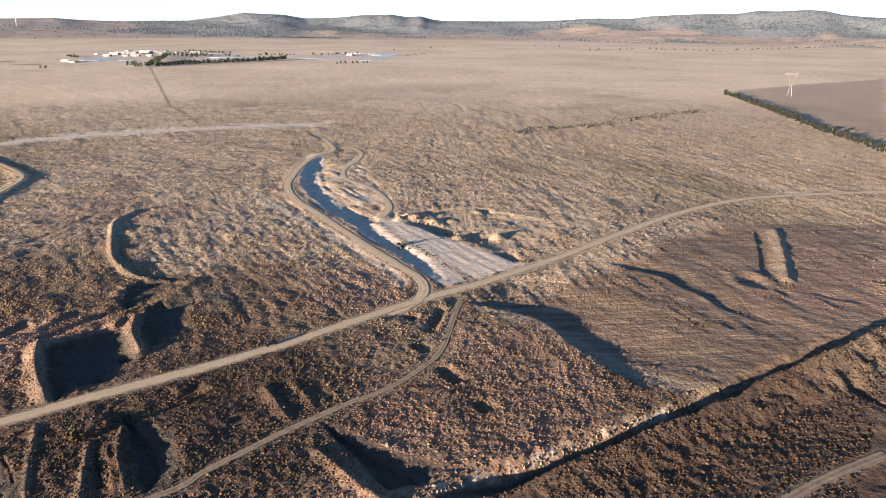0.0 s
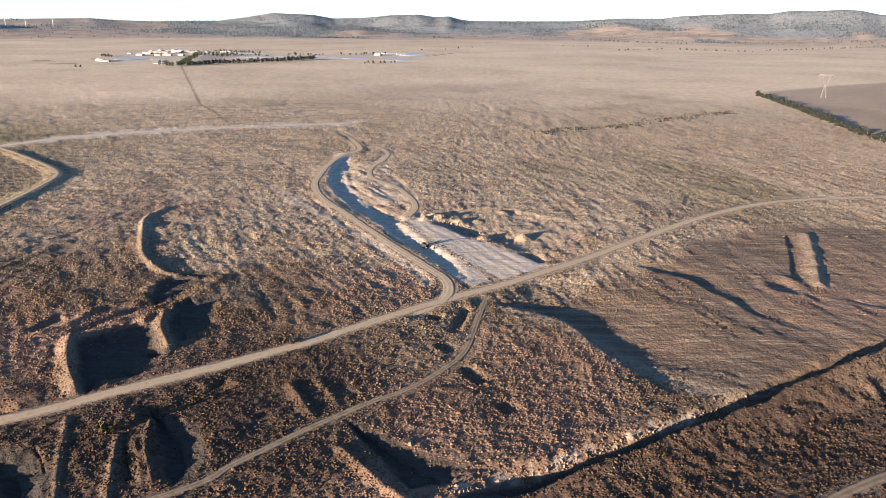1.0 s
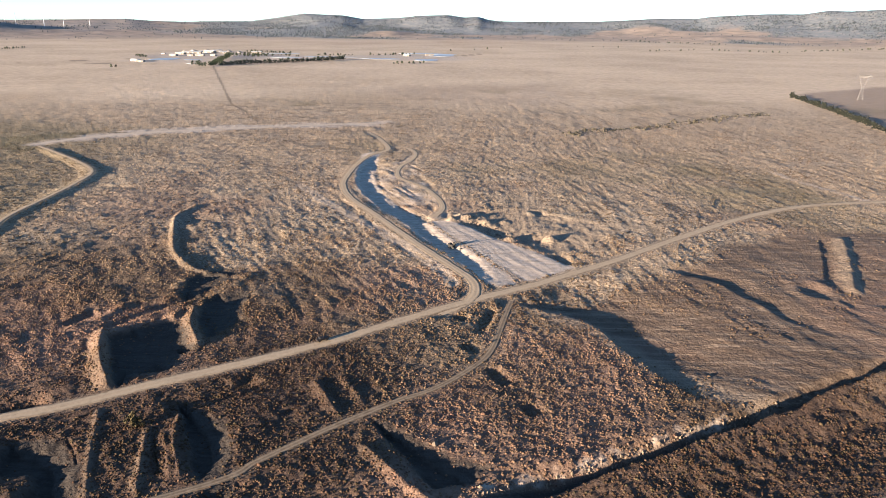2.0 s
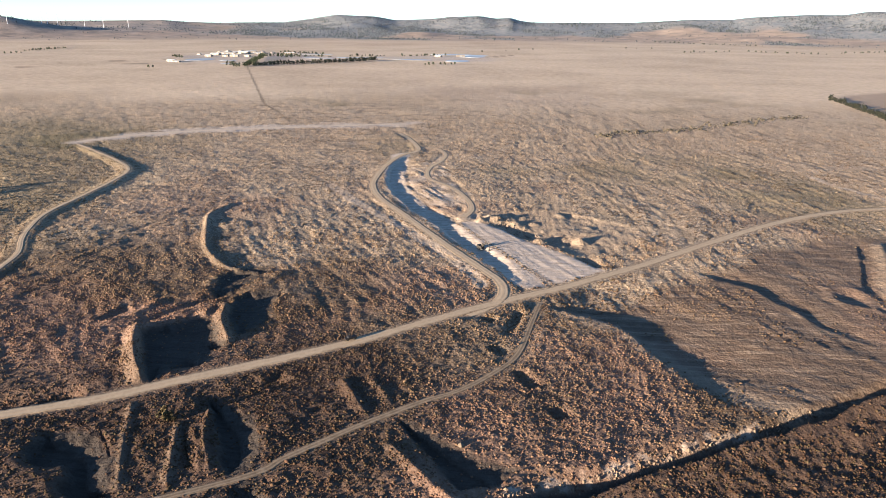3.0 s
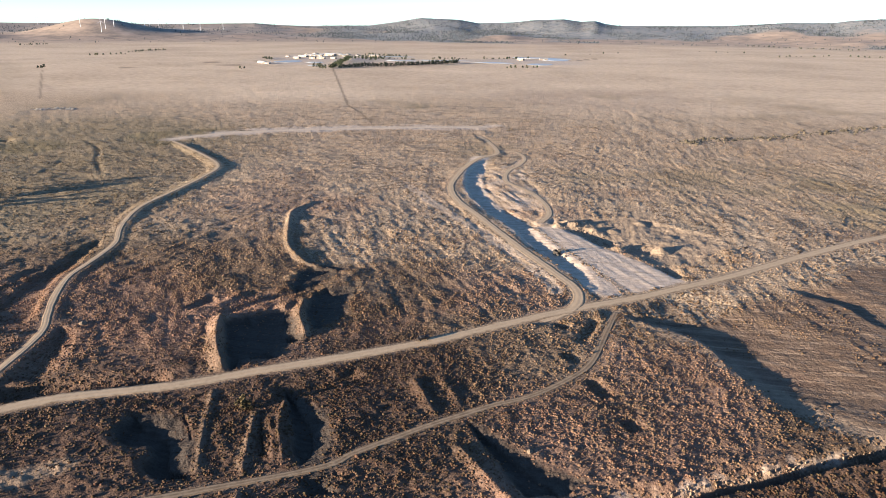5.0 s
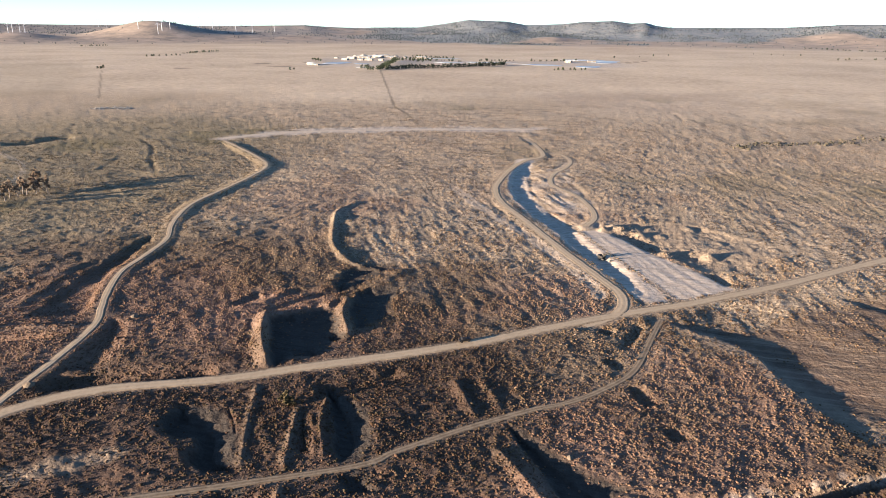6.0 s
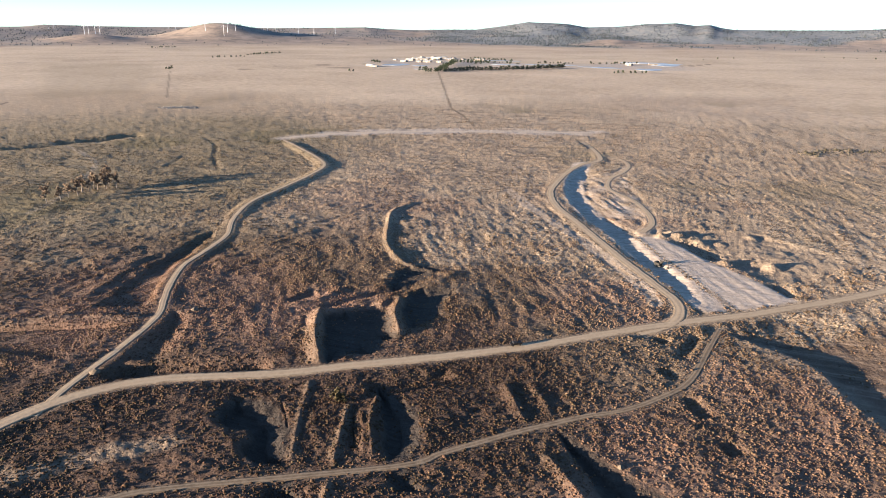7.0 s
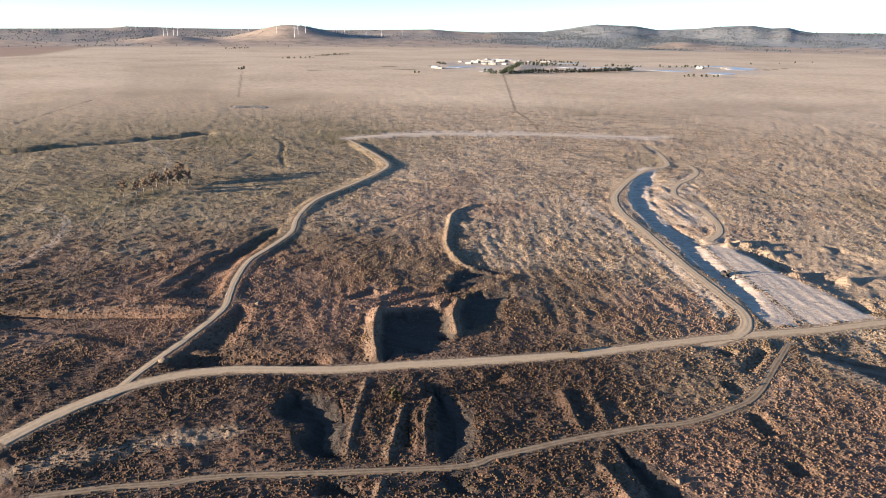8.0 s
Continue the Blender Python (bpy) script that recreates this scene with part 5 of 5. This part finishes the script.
# excavator on the worked platform
def excavator():
    root = tagged(new("excavator"), "small dusty dark excavator parked at the cut's edge", "excavator")
    for s in (-1, 1):
        tr = part("track", box(bmesh.new(), 0, s * 1.15, 0.45, 4.2, 0.6, 0.9, 0.28), DIG_DARK, root)
    part("undercarriage", box(bmesh.new(), 0, 0, 0.6, 2.4, 1.8, 0.5, 0.08), DIG_DARK, root)
    part("body", box(bmesh.new(), -0.6, 0, 1.5, 3.4, 2.5, 1.1, 0.15), DIG_PAINT, root)
    part("engine_cover", box(bmesh.new(), -1.6, 0, 2.2, 1.4, 2.3, 0.5, 0.12), DIG_PAINT, root)
    cab = part("cab", box(bmesh.new(), 0.55, 0.75, 2.35, 1.5, 1.0, 1.6, 0.12, 0.9), DIG_PAINT, root)
    part("window", box(bmesh.new(), 1.30, 0.75, 2.5, 0.06, 0.8, 0.9), DARK_GLASS, cab)
    part("window", box(bmesh.new(), 0.6, 1.27, 2.5, 1.0, 0.06, 0.8), DARK_GLASS, cab)
    part("boom", rod(rod(bmesh.new(), (0.9, -0.2, 1.7), (3.4, -0.2, 4.3), 0.32, 0.26, 6), (3.4, -0.2, 4.3), (5.4, -0.2, 3.9), 0.26, 0.2, 6), DIG_PAINT, root)
    part("stick", rod(bmesh.new(), (5.3, -0.2, 4.0), (6.1, -0.2, 1.4), 0.2, 0.15, 6), DIG_PAINT, root)
    part("bucket", box(bmesh.new(), 5.8, -0.2, 0.9, 1.0, 1.1, 0.9, 0.15, 0.75), DIG_DARK, root)
    return root


stand(excavator(), DOZER[0][0], DOZER[0][1], radians(-35), 0.85, 0.0)


# vehicle on the main road
def pickup():
    root = tagged(new("pickup_truck"), "small dark pickup truck driving along the dirt road", "car")
    part("body", box(bmesh.new(), 0, 0, 0.75, 4.8, 1.8, 0.6, 0.12), CAR_PAINT, root)
    cab = part("cab", box(bmesh.new(), 0.35, 0, 1.35, 2.0, 1.65, 0.65, 0.1, 0.82), CAR_PAINT, root)
    part("windscreen", box(bmesh.new(), 1.27, 0, 1.36, 0.06, 1.35, 0.45), DARK_GLASS, cab)
    part("window", box(bmesh.new(), 0.35, 0.77, 1.38, 1.4, 0.05, 0.38), DARK_GLASS, cab)
    part("window", box(bmesh.new(), 0.35, -0.77, 1.38, 1.4, 0.05, 0.38), DARK_GLASS, cab)
    part("tray", box(bmesh.new(), -1.55, 0, 1.1, 1.6, 1.7, 0.25, 0.05), CAR_PAINT, root)
    for x in (-1.5, 1.5):
        for s in (-1, 1):
            part("wheel", rod(bmesh.new(), (x, s * 0.72, 0.38), (x, s * 0.95, 0.38), 0.38, 0.38, 12), TYRE, root)
    return root


cx, cy = CAR[0]
near = min(range(len(ROADS[0][1])), key=lambda k: (ROADS[0][1][k][0] - cx) ** 2 + (ROADS[0][1][k][1] - cy) ** 2)
(ax, ay), (bx, by) = ROADS[0][1][near - 1], ROADS[0][1][near + 1]
truck = pickup()
truck.matrix_basis = Matrix.Translation((cx, cy, float(swell(np.array([cx]), np.array([cy]))[0]) + 0.32)) @ Matrix.Rotation(math.atan2(ay - by, ax - bx), 4, "Z") @ Matrix.Scale(0.85, 4)

# shrub by the road, boulders
shrub = tree("shrub", 3.8, 2.0, OLIVE_LEAF, "rounded olive-green shrub beside the dirt road", "shrub", 90, 90, start=0.05, size=0.2)
stand(shrub, BUSH[0][0], BUSH[0][1])
for k, (x, y, s) in enumerate(BOULDERS):
    stand(mound_of("boulder", s, ROCK, "pale weathered boulder on rough grass", "boulder", 100 + k, 0.7, "boulders"), x, y, k * 0.9, 1.0, 0.0)


def clods(name, line, count, spread, low, high, mat, label, seed, side=0.0):
    """Loose clods and stones along a line, as one sheet of stuff."""
    rng = np.random.default_rng(seed)
    p = np.array(smooth_line(line, 1.0))
    w = np.gradient(p, axis=0)
    w /= np.hypot(*w.T)[:, None]
    k = rng.integers(0, len(p), count)
    off = side + rng.normal(0, spread, count)
    x, y = p[k, 0] - w[k, 1] * off, p[k, 1] + w[k, 0] * off
    z = height(x, y)
    s = low + (high - low) * rng.random(count) ** 3
    o = np.array([(1, 0, 0), (0, 1, 0), (-1, 0, 0), (0, -1, 0), (0, 0, 0.9), (0, 0, -0.6)])
    v = o[None] * s[:, None, None] * rng.uniform(0.6, 1.3, (count, 6, 1)) + rng.normal(0, 0.2, (count, 6, 3)) * s[:, None, None]
    v = v + np.stack([x, y, z], 1)[:, None]
    f = []
    for k in range(4):
        j = (k + 1) % 4
        f += [(k, j, 4), (j, k, 5)]
    faces = (np.arange(count)[:, None, None] * 6 + np.array(f)[None]).reshape(-1, 3)
    return tagged(mesh_object(name, v.reshape(-1, 3), faces, mat, False), label, "clods", kind="stuff")


clods("bank_clods", TRENCH[:6], 420, 0.7, 0.12, 0.6, BANK_CLAY, "pale clay clods along the eroded trench bank", 31, 3.6)
clods("rock_outcrop", ROCK_LINE, 800, 7.0, 0.35, 1.9, SCRUB, "dark stones and scrub along a low outcrop", 32)
clods("stone_heap", STONE_HEAP, 280, 4.5, 0.4, 1.9, HEAP, "heap of field stones in rough pasture", 34)
clods("spoil_clods", SPOIL[:1] + [(SPOIL[0][0] + 8, SPOIL[0][1] - 8), (SPOIL[1][0], SPOIL[1][1])], 160, 2.5, 0.2, 1.0, CLAY, "loose clay clods round the spoil heaps", 33)
